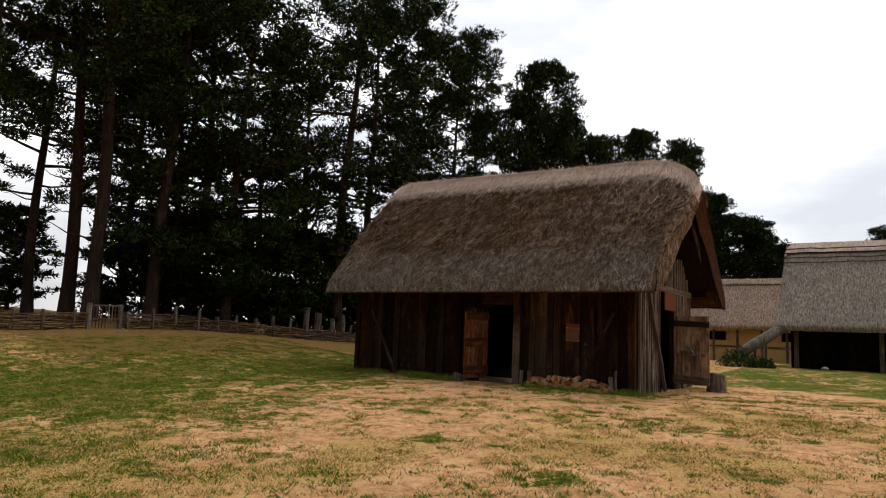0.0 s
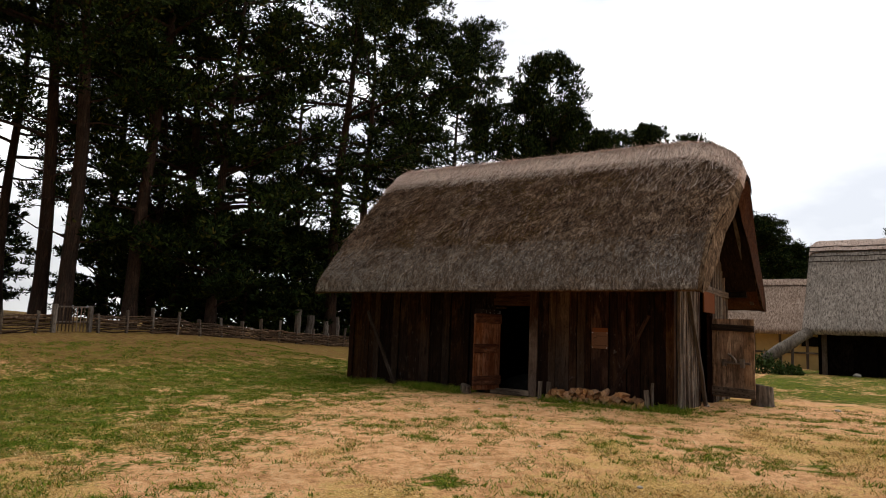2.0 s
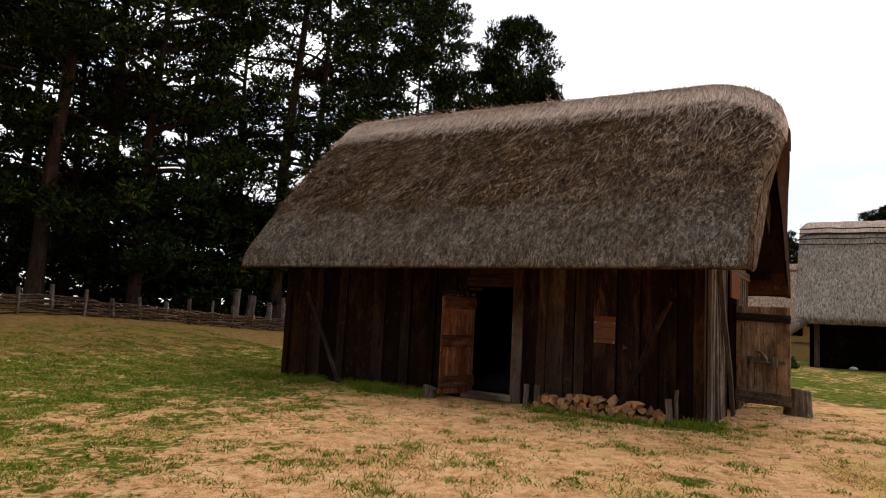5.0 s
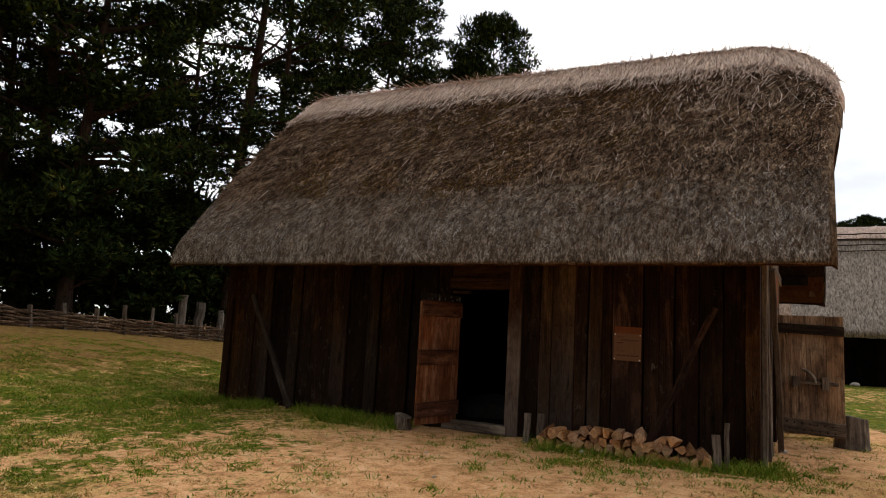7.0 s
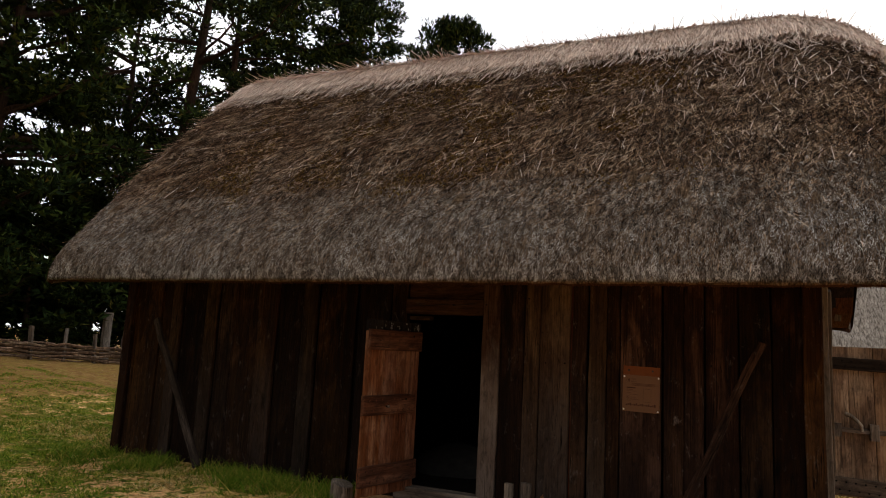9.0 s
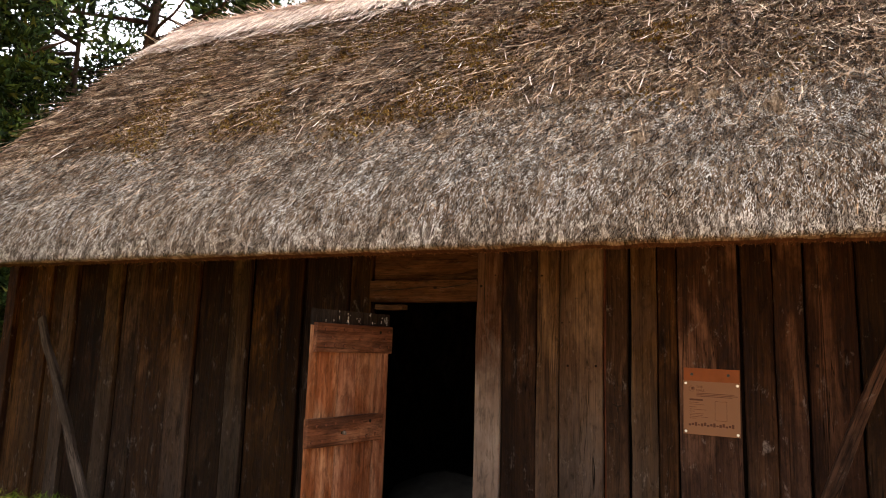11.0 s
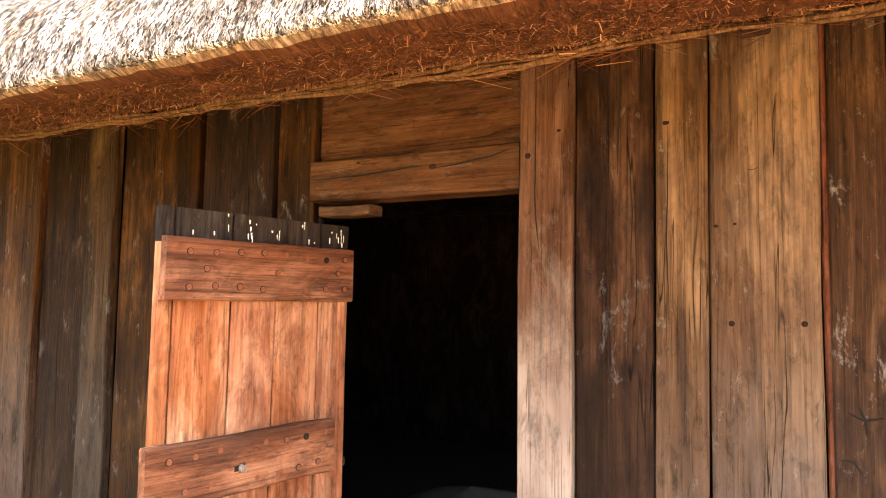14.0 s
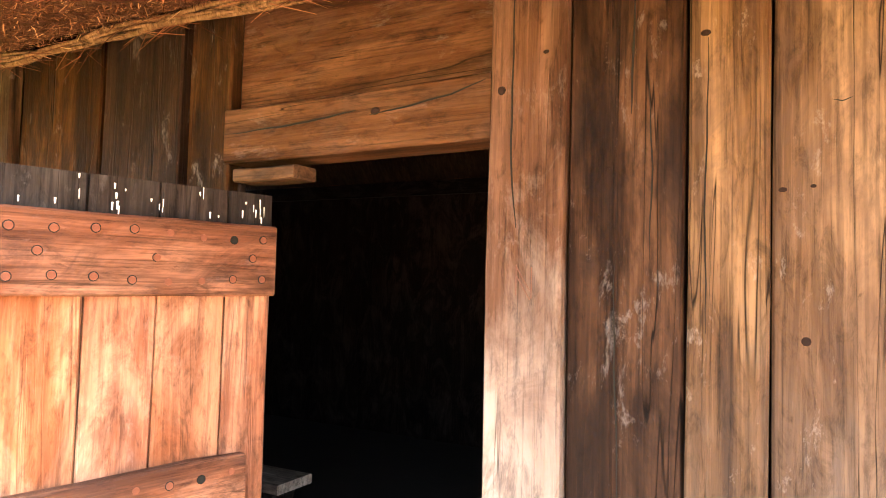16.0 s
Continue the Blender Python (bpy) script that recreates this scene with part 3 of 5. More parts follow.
def roof_sheet(name, x0, x1, k0, k1, nxs, nks, back, mat, amp, off=0.0, scallop=0.0):
    vs, moss = [], []
    for i in range(nxs + 1):
        x = x0 + (x1 - x0) * i / nxs
        lo = k0 + scallop * fbm(x, 2, 5, 2.6) if scallop else k0
        for j in range(nks + 1):
            k = lo + (k1 - lo) * j / nks
            o = off * (sm(0, 0.12, j / nks) if scallop else 1.0)
            p = roof_point(x, k, back, o + amp * (0.4 + 0.6 * sm(0.05, 0.2, k)) * (fbm(x * 2.0, k * 3, 2, 3.0) + 0.6 * fbm(x * 6, k * 8, 8, 3.0)))
            if k < 0.12:
                p.z += 0.008 * fbm(x, 0, 4, 1.5)
            vs.append(p)
            moss.append(sm(0.16, 0.4, k) * sm(0.9, 0.62, k) * sm(-5.2, -3.2, x) * sm(2.6, 0.6, x))
    n = nks + 1
    fs = [(i * n + j, (i + 1) * n + j, (i + 1) * n + j + 1, i * n + j + 1) for i in range(nxs) for j in range(nks)]
    if back:
        fs = [q[::-1] for q in fs]
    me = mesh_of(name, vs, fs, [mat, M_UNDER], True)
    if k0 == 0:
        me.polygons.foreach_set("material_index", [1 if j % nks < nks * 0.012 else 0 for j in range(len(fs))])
    me.attributes.new("moss", "FLOAT", "POINT").data.foreach_set("value", moss)
    return me


roof = hpart("roof", roof_sheet("roof", OVER_L, OVER_R, 0, 1, 200, 96, False, M_THATCH, 0.022), "steep weathered thatch with moss patches and a straw ridge")


def rpart(name, mesh, label="", kind=""):
    return part(name, mesh, roof, label, kind)


rpart("back_slope", roof_sheet("back_slope", OVER_L, OVER_R, 0, 1, 60, 24, True, M_THATCH, 0.022))
rpart("ridge_cap", roof_sheet("ridge_cap", OVER_L - 0.02, OVER_R + 0.02, 0.845, 1.0, 190, 16, False, M_RIDGE, 0.035, 0.07, 0.05), "paler bundled straw ridge")
rpart("ridge_cap", roof_sheet("ridge_cap", OVER_L - 0.02, OVER_R + 0.02, 0.86, 1.0, 60, 6, True, M_RIDGE, 0.03, 0.07, 0.03), "paler bundled straw ridge")


def under_sheet(back):
    vs, fs = [], []
    line = [(-0.73, 2.755), (-0.4, 2.80), (-0.08, 2.92), (0.12, 3.12), (0.6, 3.7), (1.2, 4.5), (RIDGE_Y, 5.75)]
    xs = np.linspace(OVER_L + 0.04, OVER_R - 0.04, 48)
    for x in xs:
        for y, z in line:
            z += 0.2 * (1 - (x - OVER_L) / (OVER_R - OVER_L)) * sm(2.7, 6.0, z) + 0.02 * fbm(x, y, 1, 3.0) - end_drop(x, (z - 2.72) / 3.1)
            vs.append((x, 2 * RIDGE_Y - y if back else y, z))
    n = len(line)
    for i in range(len(xs) - 1):
        for j in range(n - 1):
            fs.append((i * n + j, i * n + j + 1, (i + 1) * n + j + 1, (i + 1) * n + j))
    # the cut verges, from underside to outer face
    for side, x in ((0, OVER_L), (1, OVER_R)):
        base = len(vs)
        ks = (0.0, 0.12, 0.35, 0.62, 0.9, 1.0)
        inner = [(-0.78, 2.72), (-0.45, 2.80), (0.35, 3.4), (1.05, 4.4), (1.85, 5.3), (RIDGE_Y, 5.75)]
        for k, (y, z) in zip(ks, inner):
            p = roof_point(x, k, back)
            vs.append(p)
            z += 0.2 * (1 - (x - OVER_L) / (OVER_R - OVER_L)) * sm(2.7, 6.0, z) - end_drop(x, (z - 2.72) / 3.1)
            vs.append((x, 2 * RIDGE_Y - y if back else y, z))
        for i in range(len(ks) - 1):
            fs.append((base + 2 * i, base + 2 * i + 1, base + 2 * i + 3, base + 2 * i + 2))
    me = mesh_of("underside", vs, fs, [M_UNDER, M_THATCH, M_SHADETHATCH])
    # bands inside the wall line take the painted interior shade
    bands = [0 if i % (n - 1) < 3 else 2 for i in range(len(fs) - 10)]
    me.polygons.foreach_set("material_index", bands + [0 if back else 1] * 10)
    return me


rpart("underside", under_sheet(False), "reddish brown underside of the thatch, shade-black further in")
rpart("underside", under_sheet(True), "reddish brown underside of the thatch, shade-black further in")


def straw_layer(name, count, kr, length, width, lift, mat, seed, spreadx=0.5, long_bias=0.0, xr=(-5.8, 3.5), off=0.0, blur=0.0, lean=0.0):
    rnd = random.Random(seed)
    quads = []
    for _ in range(count):
        x, k = rnd.uniform(*xr), kr[0] + (kr[1] - kr[0]) * rnd.random()
        if blur:
            k = min(0.9, max(0.03, k + rnd.gauss(0, blur) + 0.07 * fbm(x, k * 2, 27, 1.1)))
        p = roof_point(x, k, False, 0.012 + off)
        q = roof_point(x, k - 0.01, False, 0.012 + off)
        d = (q - p).normalized()
        nrm = Vector((1, 0, 0)).cross(d)
        if nrm.z * 0.6 - nrm.y < 0:
            nrm = -nrm
        d = (d + Vector((rnd.gauss(lean + 0.3 * fbm(x, k * 5, 3, 0.9), spreadx), 0, 0)) + nrm * rnd.uniform(0.0, lift)).normalized()
        L = length * rnd.uniform(0.4, 1.3) * (1 + long_bias * (rnd.random() ** 6) * 4)
        w = width * rnd.uniform(0.6, 1.4)
        s = (d.cross(nrm).normalized() + nrm * rnd.uniform(-0.6, 0.6)) * w * 0.5
        a, b = p - d * L * 0.3, p + d * L * 0.7
        quads.append((a - s, a + s, b + s * 0.6, b - s * 0.6))
    return rpart(name, soup(name, np.array([[tuple(v) for v in q] for q in quads]), mat), "", "stuff")


straw_layer("straw", 64000, (0.36, 0.85), 0.10, 0.0085, 0.5, M_STRAW, 11, 0.42, 1.0, blur=0.05, lean=-0.25)
straw_layer("straw", 18000, (0.16, 0.42), 0.07, 0.007, 0.5, M_STRAW, 17, 0.45, 0.6, blur=0.05, lean=-0.25)
straw_layer("reed_thatch", 205000, (0.03, 0.29), 0.022, 0.0037, 0.5, M_STRAWTIP, 12, 0.35, lean=-0.3)
straw_layer("reed_thatch", 34000, (0.012, 0.06), 0.022, 0.0037, 0.5, M_STRAWTIP, 19, 0.35, lean=-0.25)
straw_layer("reed_thatch", 34000, (0.24, 0.44), 0.034, 0.0052, 0.7, M_STRAWTIP, 16, 0.5, blur=0.07)


def moss_at(x, k):
    return sm(0.22, 0.36, k) * sm(0.84, 0.66, k) * sm(-4.9, -3.4, x) * sm(2.2, 0.8, x) * sm(0.05, 0.35, fbm(x, k * 4, 9, 1.5, 4))


def moss_layer(count, seed):
    rnd = random.Random(seed)
    tris = []
    tries = 0
    while len(tris) < count and tries < count * 12:
        tries += 1
        x, k = rnd.uniform(-5, 2.3), rnd.uniform(0.2, 0.85)
        if rnd.random() > moss_at(x, k):
            continue
        p = roof_point(x, k, False, 0.02)
        d = Vector((rnd.gauss(0, 0.7), -0.5 + rnd.gauss(0, 0.5), 0.6 + rnd.gauss(0, 0.4))).normalized() * rnd.uniform(0.012, 0.032)
        w = d.cross(Vector((rnd.gauss(0, 1), rnd.gauss(0, 1), rnd.gauss(0, 1)))).normalized() * rnd.uniform(0.006, 0.013)
        tris.append([tuple(p - w), tuple(p + w), tuple(p + d)])
    return rpart("moss", soup("moss", np.array(tris), M_MOSS), "ochre green moss tufts", "stuff")


moss_layer(16000, 18)
straw_layer("ridge_straw", 21000, (0.835, 1.0), 0.17, 0.009, 0.10, M_STRAWRIDGE, 13, 0.22, 0.6, off=0.07)
straw_layer("ridge_straw", 2600, (0.79, 0.86), 0.2, 0.0065, 0.25, M_STRAWRIDGE, 23, 0.25, 0.5, off=0.03)
straw_layer("stray_stalk", 800, (0.3, 0.93), 0.3, 0.008, 0.25, M_STRAWRIDGE, 14, 0.35, 0.0)
straw_layer("stray_stalk", 420, (0.6, 0.95), 0.42, 0.009, 0.25, M_STRAWRIDGE, 24, 0.22, 0.0, xr=(1.2, 3.5))


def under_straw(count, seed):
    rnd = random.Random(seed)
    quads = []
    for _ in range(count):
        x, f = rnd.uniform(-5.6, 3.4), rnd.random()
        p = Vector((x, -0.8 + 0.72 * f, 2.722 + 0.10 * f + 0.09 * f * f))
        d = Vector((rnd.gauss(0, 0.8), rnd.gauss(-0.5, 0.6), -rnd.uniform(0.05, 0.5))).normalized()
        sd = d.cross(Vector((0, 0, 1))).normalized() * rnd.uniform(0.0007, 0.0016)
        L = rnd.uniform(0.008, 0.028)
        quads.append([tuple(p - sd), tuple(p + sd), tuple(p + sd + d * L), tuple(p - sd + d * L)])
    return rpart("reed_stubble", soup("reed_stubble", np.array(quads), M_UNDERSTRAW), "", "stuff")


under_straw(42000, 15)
# a twisted straw rope and a pole that hold the eave's reed
for strand in range(7):
    pts = [Vector((x, -0.085 + 0.03 * fbm(x, strand * 3.1, 0, 1.7), 2.887 + 0.028 * fbm(x, strand * 2.3, 5, 1.9) + 0.015 * fbm(x, 0, 0, 1.4))) for x in np.arange(-5.3, 3.2, 0.09)]
    rpart("straw_rope", mesh_of("straw_rope", *tube(pts, [0.007 + 0.004 * fbm(p.x, strand, 9, 3.0) for p in pts], 5), M_STRAWROPE, True), "loose straw bundle tied along the eave")
rr = random.Random(77)
loose = []
for _ in range(900):
    x = rr.uniform(-5.3, 3.2)
    p = Vector((x, -0.09 + rr.gauss(0, 0.018), 2.885 + rr.gauss(0, 0.016)))
    d = Vector((rr.choice((-1, 1)), rr.gauss(0, 0.25), rr.gauss(-0.12, 0.22))).normalized() * rr.uniform(0.05, 0.2)
    w = Vector((0, rr.gauss(0, 1), 1)).normalized() * rr.uniform(0.001, 0.0024)
    loose.append([tuple(p - w), tuple(p + w), tuple(p + d + w * 0.4), tuple(p + d - w * 0.4)])
rpart("loose_straw", soup("loose_straw", np.array(loose), M_UNDERSTRAW), "loose straws along the eave rope", "stuff")
for x in np.arange(-5.1, 3.1, 0.62):
    beam("rafter_end", (x + rr.uniform(-0.08, 0.08), 0.12, 3.05), (x + rr.uniform(-0.08, 0.08), -0.06, 2.90), 0.085, 0.07, M_PLANK, roof, up=(0, -0.5, 0.86), rough=0.01, seed=int(900 + x * 10))

# front wall: upright boards, each on its own
# each row: left edge, right edge, set forward of its neighbours, paler
BOARDS_L = ((-5.30, -5.06, 0, 0), (-5.05, -4.81, 1, 0), (-4.80, -4.62, 0, 0), (-4.62, -4.45, 1, 1), (-4.43, -4.04, 0, 0), (-4.03, -3.84, 1, 1), (-3.83, -3.59, 0, 0), (-3.58, -3.18, 0, 0),
            (-3.17, -2.90, 1, 1), (-2.89, -2.54, 0, 0), (-2.53, -2.33, 1, 1), (-2.31, -1.81, 0, 0), (-1.745, -1.35, 1, 0), (-1.345, -1.155, 0, 0))
BOARDS_R = ((-0.05, 0.208, 0, 0), (0.21, 0.367, 1, 1), (0.37, 0.672, 0, 1), (0.69, 0.838, 0, 0), (0.856, 1.022, 1, 1), (1.028, 1.148, 0, 0), (1.155, 1.522, 1, 0), (1.54, 1.72, 0, 0), (1.725, 1.89, 1, 0),
            (1.90, 2.17, 0, 0), (2.18, 2.43, 1, 0), (2.44, 2.68, 0, 0))
rw = random.Random(5)


def board_row(boards, seed, deep, lean, pale):
    for i, (a, b, fore, tan) in enumerate(boards):
        y = FRONT + 0.03 + (0.0 if fore else deep) + rw.uniform(0, 0.008)
        hbeam("plank", ((a + b) / 2 + rw.uniform(-lean, lean), y, 0.5), ((a + b) / 2 + rw.uniform(-lean, lean), y, TOP), b - a - 0.003, 0.05, pale if tan else M_PLANK, rough=0.004, segs=8, seed=seed + i)


board_row(BOARDS_L, 100, 0.03, 0.008, M_MIDPLANK)
board_row(BOARDS_R, 200, 0.014, 0.002, M_TANPLANK)
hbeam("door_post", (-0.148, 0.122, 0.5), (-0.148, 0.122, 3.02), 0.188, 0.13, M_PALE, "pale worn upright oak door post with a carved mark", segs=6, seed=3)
for p, q in (((-0.163, 2.185), (-0.163, 2.115)), ((-0.125, 2.18), (-0.125, 2.108)), ((-0.163, 2.18), (-0.128, 2.125)), ((-0.163, 2.16), (-0.128, 2.105))):
    hbeam("carved_mark", (p[0], 0.0568, p[1]), (q[0], 0.0568, q[1]), 0.0022, 0.003, M_INK, segs=1, cham=0.0005, rough=0)
hbeam("plank_strip", (0.688, 0.105, 0.5), (0.684, 0.105, TOP), 0.022, 0.02, M_BATTEN, "thin reddish strip between two boards", segs=3, seed=15)
hbeam("lintel", (-1.155, 0.145, 2.572), (-0.25, 0.145, 2.576), 0.13, 0.165, M_LINTEL, "rough hewn lintel beam with a knot", up=(0, 0, 1), segs=6, rough=0.005, seed=9)
hbeam("plank", (-1.15, 0.165, 2.82), (-0.25, 0.165, 2.82), 0.05, 0.34, M_LINTEL, up=(0, 0, 1), seed=10)
hbeam("pivot_block", (-1.10, 0.12, 2.445), (-0.86, 0.12, 2.445), 0.10, 0.04, M_LINTEL, "wooden pivot block under the lintel", up=(0, 0, 1), segs=2, seed=12)
hbeam("door_sill", (-1.15, 0.10, 0.63), (-0.2, 0.10, 0.63), 0.16, 0.13, M_GREY, "worn grey timber sill", up=(0, 0, 1), seed=13)
hbeam("corner_post", (2.75, 0.12, 0.5), (2.75, 0.12, 3.1), 0.15, 0.16, M_PLANK, seed=4)
hbeam("corner_post", (-5.36, 0.12, 0.5), (-5.36, 0.12, 3.1), 0.14, 0.16, M_PLANK, seed=6)
hbeam("wall_plate", (-5.5, 0.16, 3.05), (3.3, 0.16, 3.05), 0.14, 0.14, M_PLANK, up=(0, 0, 1), seed=7, segs=8)
# the rear plate's colour holds the darkness of the room
hbeam("wall_plate", (-5.5, 4.3, 3.05), (3.3, 4.3, 3.05), 0.14, 0.14, M_SHADEDW, up=(0, 0, 1), seed=8, segs=8)
# added shade-black sheets behind the boards, so no daylight passes the joints
hbeam("wall_lining", (-3.25, 0.165, 0.45), (-3.25, 0.165, 3.0), 4.2, 0.03, M_SHADEDW, segs=1)
hbeam("wall_lining", (1.3, 0.165, 0.45), (1.3, 0.165, 3.0), 2.75, 0.03, M_SHADEDW, segs=1)
hbeam("wall_lining", (-0.7, 0.165, 2.66), (-0.7, 0.165, 3.0), 0.95, 0.03, M_SHADEDW, segs=1)
# back wall, near black for the shade indoors, and left gable
hbeam("back_wall", (-1.26, 4.33, 0.45), (-1.26, 4.33, 3.1), 8.2, 0.08, M_SHADEDW, segs=1)


def gable(x, mat, doorway):
    ys = list(np.arange(0.2, 4.36, 0.26))
    for i, (a, b) in enumerate(zip(ys, ys[1:] + [4.36])):
        c = (a + b) / 2
        top = 3.05 + (RIDGE_Y - abs(c - RIDGE_Y) - 0.1) * 1.16
        z0 = 2.52 if doorway and 1.75 < c < 2.72 else 0.48
        hbeam("gable_plank", (x + 0.02 * rw.random(), c, z0), (x + 0.02 * rw.random(), c, top), b - a - 0.01, 0.05, mat, up=(1, 0, 0), seed=300 + i, segs=3)


y = 0.24
i = 0
while y < 4.3:
    w = rw.uniform(0.07, 0.115)
    c = y + w / 2
    top = 3.05 + (RIDGE_Y - abs(c - RIDGE_Y) - 0.1) * 1.1
    lo = 2.98 if 1.68 < c < 2.74 else 0.48
    if lo < 1 or top > 3.2:
        hbeam("gable_plank", (RIGHT + 0.05 * rw.random(), c, lo), (RIGHT + 0.05 * rw.random(), c + rw.uniform(-0.02, 0.02), min(top, 3.75 + 0.2 * rw.random())), w, 0.06, M_GREY, up=(1, 0, 0), seed=300 + i, segs=4, rough=0.012)
    y += w + rw.uniform(0.04, 0.11)
    i += 1
# added dark sheets and triangle paint the shade behind and above the gable boards
hbeam("gable_lining", (RIGHT - 0.05, 0.95, 0.5), (RIGHT - 0.05, 0.95, 4.0), 1.4, 0.03, M_SHADEDW, up=(1, 0, 0), segs=1)
hbeam("gable_lining", (RIGHT - 0.05, 3.55, 0.5), (RIGHT - 0.05, 3.55, 4.0), 1.5, 0.03, M_SHADEDW, up=(1, 0, 0), segs=1)
hpart("gable_lining", mesh_of("gable_lining", [(RIGHT - 0.08, -0.1, 2.95), (RIGHT - 0.08, 4.5, 2.95), (RIGHT - 0.08, 2.2, 5.8)], [(0, 1, 2)], M_SHADEDW))
hbeam("leaning_pole", (RIGHT + 0.16, 1.75, 0.55), (RIGHT + 0.10, 0.75, 2.85), 0.085, 0.07, M_GREY, "grey pole leaning on the gable", up=(1, 0, 0), rough=0.015, segs=7, seed=31)
hbeam("header_panel", (RIGHT + 0.07, 1.95, 2.74), (RIGHT + 0.07, 2.85, 2.74), 0.03, 0.46, M_PANEL, "reddish varnished board over the gable doorway", up=(0, 0, 1), segs=2, seed=32)
hbeam("gable_post", (RIGHT, 1.66, 0.5), (RIGHT, 1.66, 3.0), 0.12, 0.12, M_PLANK, up=(1, 0, 0), seed=33)
hbeam("gable_post", (RIGHT, 2.78, 0.5), (RIGHT, 2.78, 3.0), 0.12, 0.12, M_PLANK, up=(1, 0, 0), seed=34)
hbeam("tie_beam", (RIGHT + 0.02, 0.1, 3.02), (RIGHT + 0.02, 4.3, 3.02), 0.14, 0.14, M_GREY, up=(0, 0, 1), seed=35)
for side in (1, -1):
    hbeam("barge_pole", (3.36, RIDGE_Y + side * 2.45, 2.85), (3.30, RIDGE_Y + side * 0.25, 5.25), 0.09, 0.08, M_GREY, "rough pole along the edge of the thatch", up=(1, 0, 0), rough=0.012, segs=6, seed=36 + side)
for z in (3.9, 4.8):
    for side in (1, -1):
        yy = RIDGE_Y + side * (RIDGE_Y + 0.16 - (z - 3.0) * 0.86)
        hbeam("purlin", (-5.6, yy, z), (3.42, yy, z), 0.10, 0.10, M_LINTEL, up=(0, 0, 1), segs=6, seed=int(z * 10))
gable(LEFT, M_PLANK, False)
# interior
# floor colour includes the darkness of the room
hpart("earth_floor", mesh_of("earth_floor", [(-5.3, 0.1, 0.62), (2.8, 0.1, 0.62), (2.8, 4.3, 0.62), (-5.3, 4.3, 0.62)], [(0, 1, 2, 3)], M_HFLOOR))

# pegs and nails in the boards
wall_peg = mesh_of("wall_peg", *tube([(0, 0, 0), (0, 0, 0.004)], [0.011, 0.009], 9), M_KNOT)
for x, y, z in ((0.43, 0.083, 2.045), (0.623, 0.083, 2.05), (-0.21, 0.056, 2.60), (1.95, 0.083, 2.1), (1.30, 0.083, 2.45), (-2.75, 0.088, 2.3), (-3.3, 0.06, 2.2)):
    hpart("wall_peg", wall_peg, m=Matrix.Translation((x, y, z)) @ pose(0, 0, 0, 90, 0, 0))


def crack(points, y, r=0.0028):
    """A drying crack in a board's face, let into the wood."""
    pts = []
    for (x0, z0), (x1, z1) in zip(points, points[1:]):
        pts += [Vector((x0 + (x1 - x0) * f / 5, y, z0 + (z1 - z0) * f / 5)) for f in range(5)]
    pts = [p + Vector((0.004 * fbm(p.z, p.x, 2, 9.0), 0, 0.004 * fbm(p.x, p.z, 5, 9.0))) for p in pts] + [Vector((points[-1][0], y, points[-1][1]))]
    n = len(pts) - 1
    return hpart("crack", mesh_of("crack", *tube(pts, [r * (0.25 + 0.75 * math.sin(math.pi * (i + 0.3) / (n + 0.6))) for i in range(n + 1)], 5), M_DARKHOLE), "dark drying crack")


crack(((-0.184, 2.98), (-0.182, 2.6), (-0.180, 2.4), (-0.166, 2.27)), 0.0555)
crack(((-1.147, 2.574), (-0.918, 2.58), (-0.752, 2.593), (-0.655, 2.602)), 0.0765, 0.0036)
crack(((-0.608, 2.583), (-0.491, 2.595), (-0.358, 2.617), (-0.262, 2.641)), 0.0765, 0.0032)
crack(((0.098, 2.85), (0.094, 2.65), (0.092, 2.52)), 0.0795)
crack(((0.128, 2.60), (0.138, 2.40), (0.134, 2.2)), 0.0795, 0.002)
crack(((0.058, 2.2), (0.064, 1.9), (0.075, 1.6)), 0.0795, 0.0022)
crack(((0.252, 2.66), (0.246, 2.3), (0.25, 2.05)), 0.0645, 0.002)
crack(((0.465, 2.512), (0.49, 2.505), (0.515, 2.515)), 0.0795, 0.002)
crack(((0.722, 1.81), (0.765, 1.79), (0.81, 1.80)), 0.0815, 0.004)
crack(((0.752, 1.83), (0.765, 1.79), (0.768, 1.75)), 0.0815, 0.004)
crack(((0.705, 1.675), (0.735, 1.675), (0.755, 1.64)), 0.0815, 0.004)
crack(((-2.05, 2.5), (-2.04, 2.1), (-2.07, 1.6)), 0.0895, 0.0022)
crack(((-2.7, 2.3), (-2.72, 1.8), (-2.70, 1.3)), 0.0895, 0.0022)
knot = mesh_of("knot", *tube([(0, 0, 0), (0, 0, 0.0025)], [0.016, 0.010], 11), M_KNOT)
for x, y, z, q in ((-0.59, 0.078, 2.594, 1.3), (0.246, 0.066, 2.672, 1.0), (0.389, 0.081, 2.34, 1.0), (0.442, 0.081, 2.345, 0.7), (-0.1, 0.057, 2.679, 0.7), (-2.45, 0.068, 2.72, 0.9), (-2.98, 0.068, 2.55, 0.9)):
    hpart("knot", knot, "dark knot in the board", m=Matrix.Translation((x, y, z)) @ pose(0, 0, 0, 90, 0, 0) @ Matrix.Diagonal((q * 0.75, q * 0.5, 1, 1)))

# braces leaning on the wall
hbeam("brace", (-3.70, -0.16, 0.60), (-4.78, -0.02, 2.32), 0.10, 0.05, M_BRACE, "grey weathered leaning brace board", rough=0.012, segs=7, taper=0.8, seed=21)
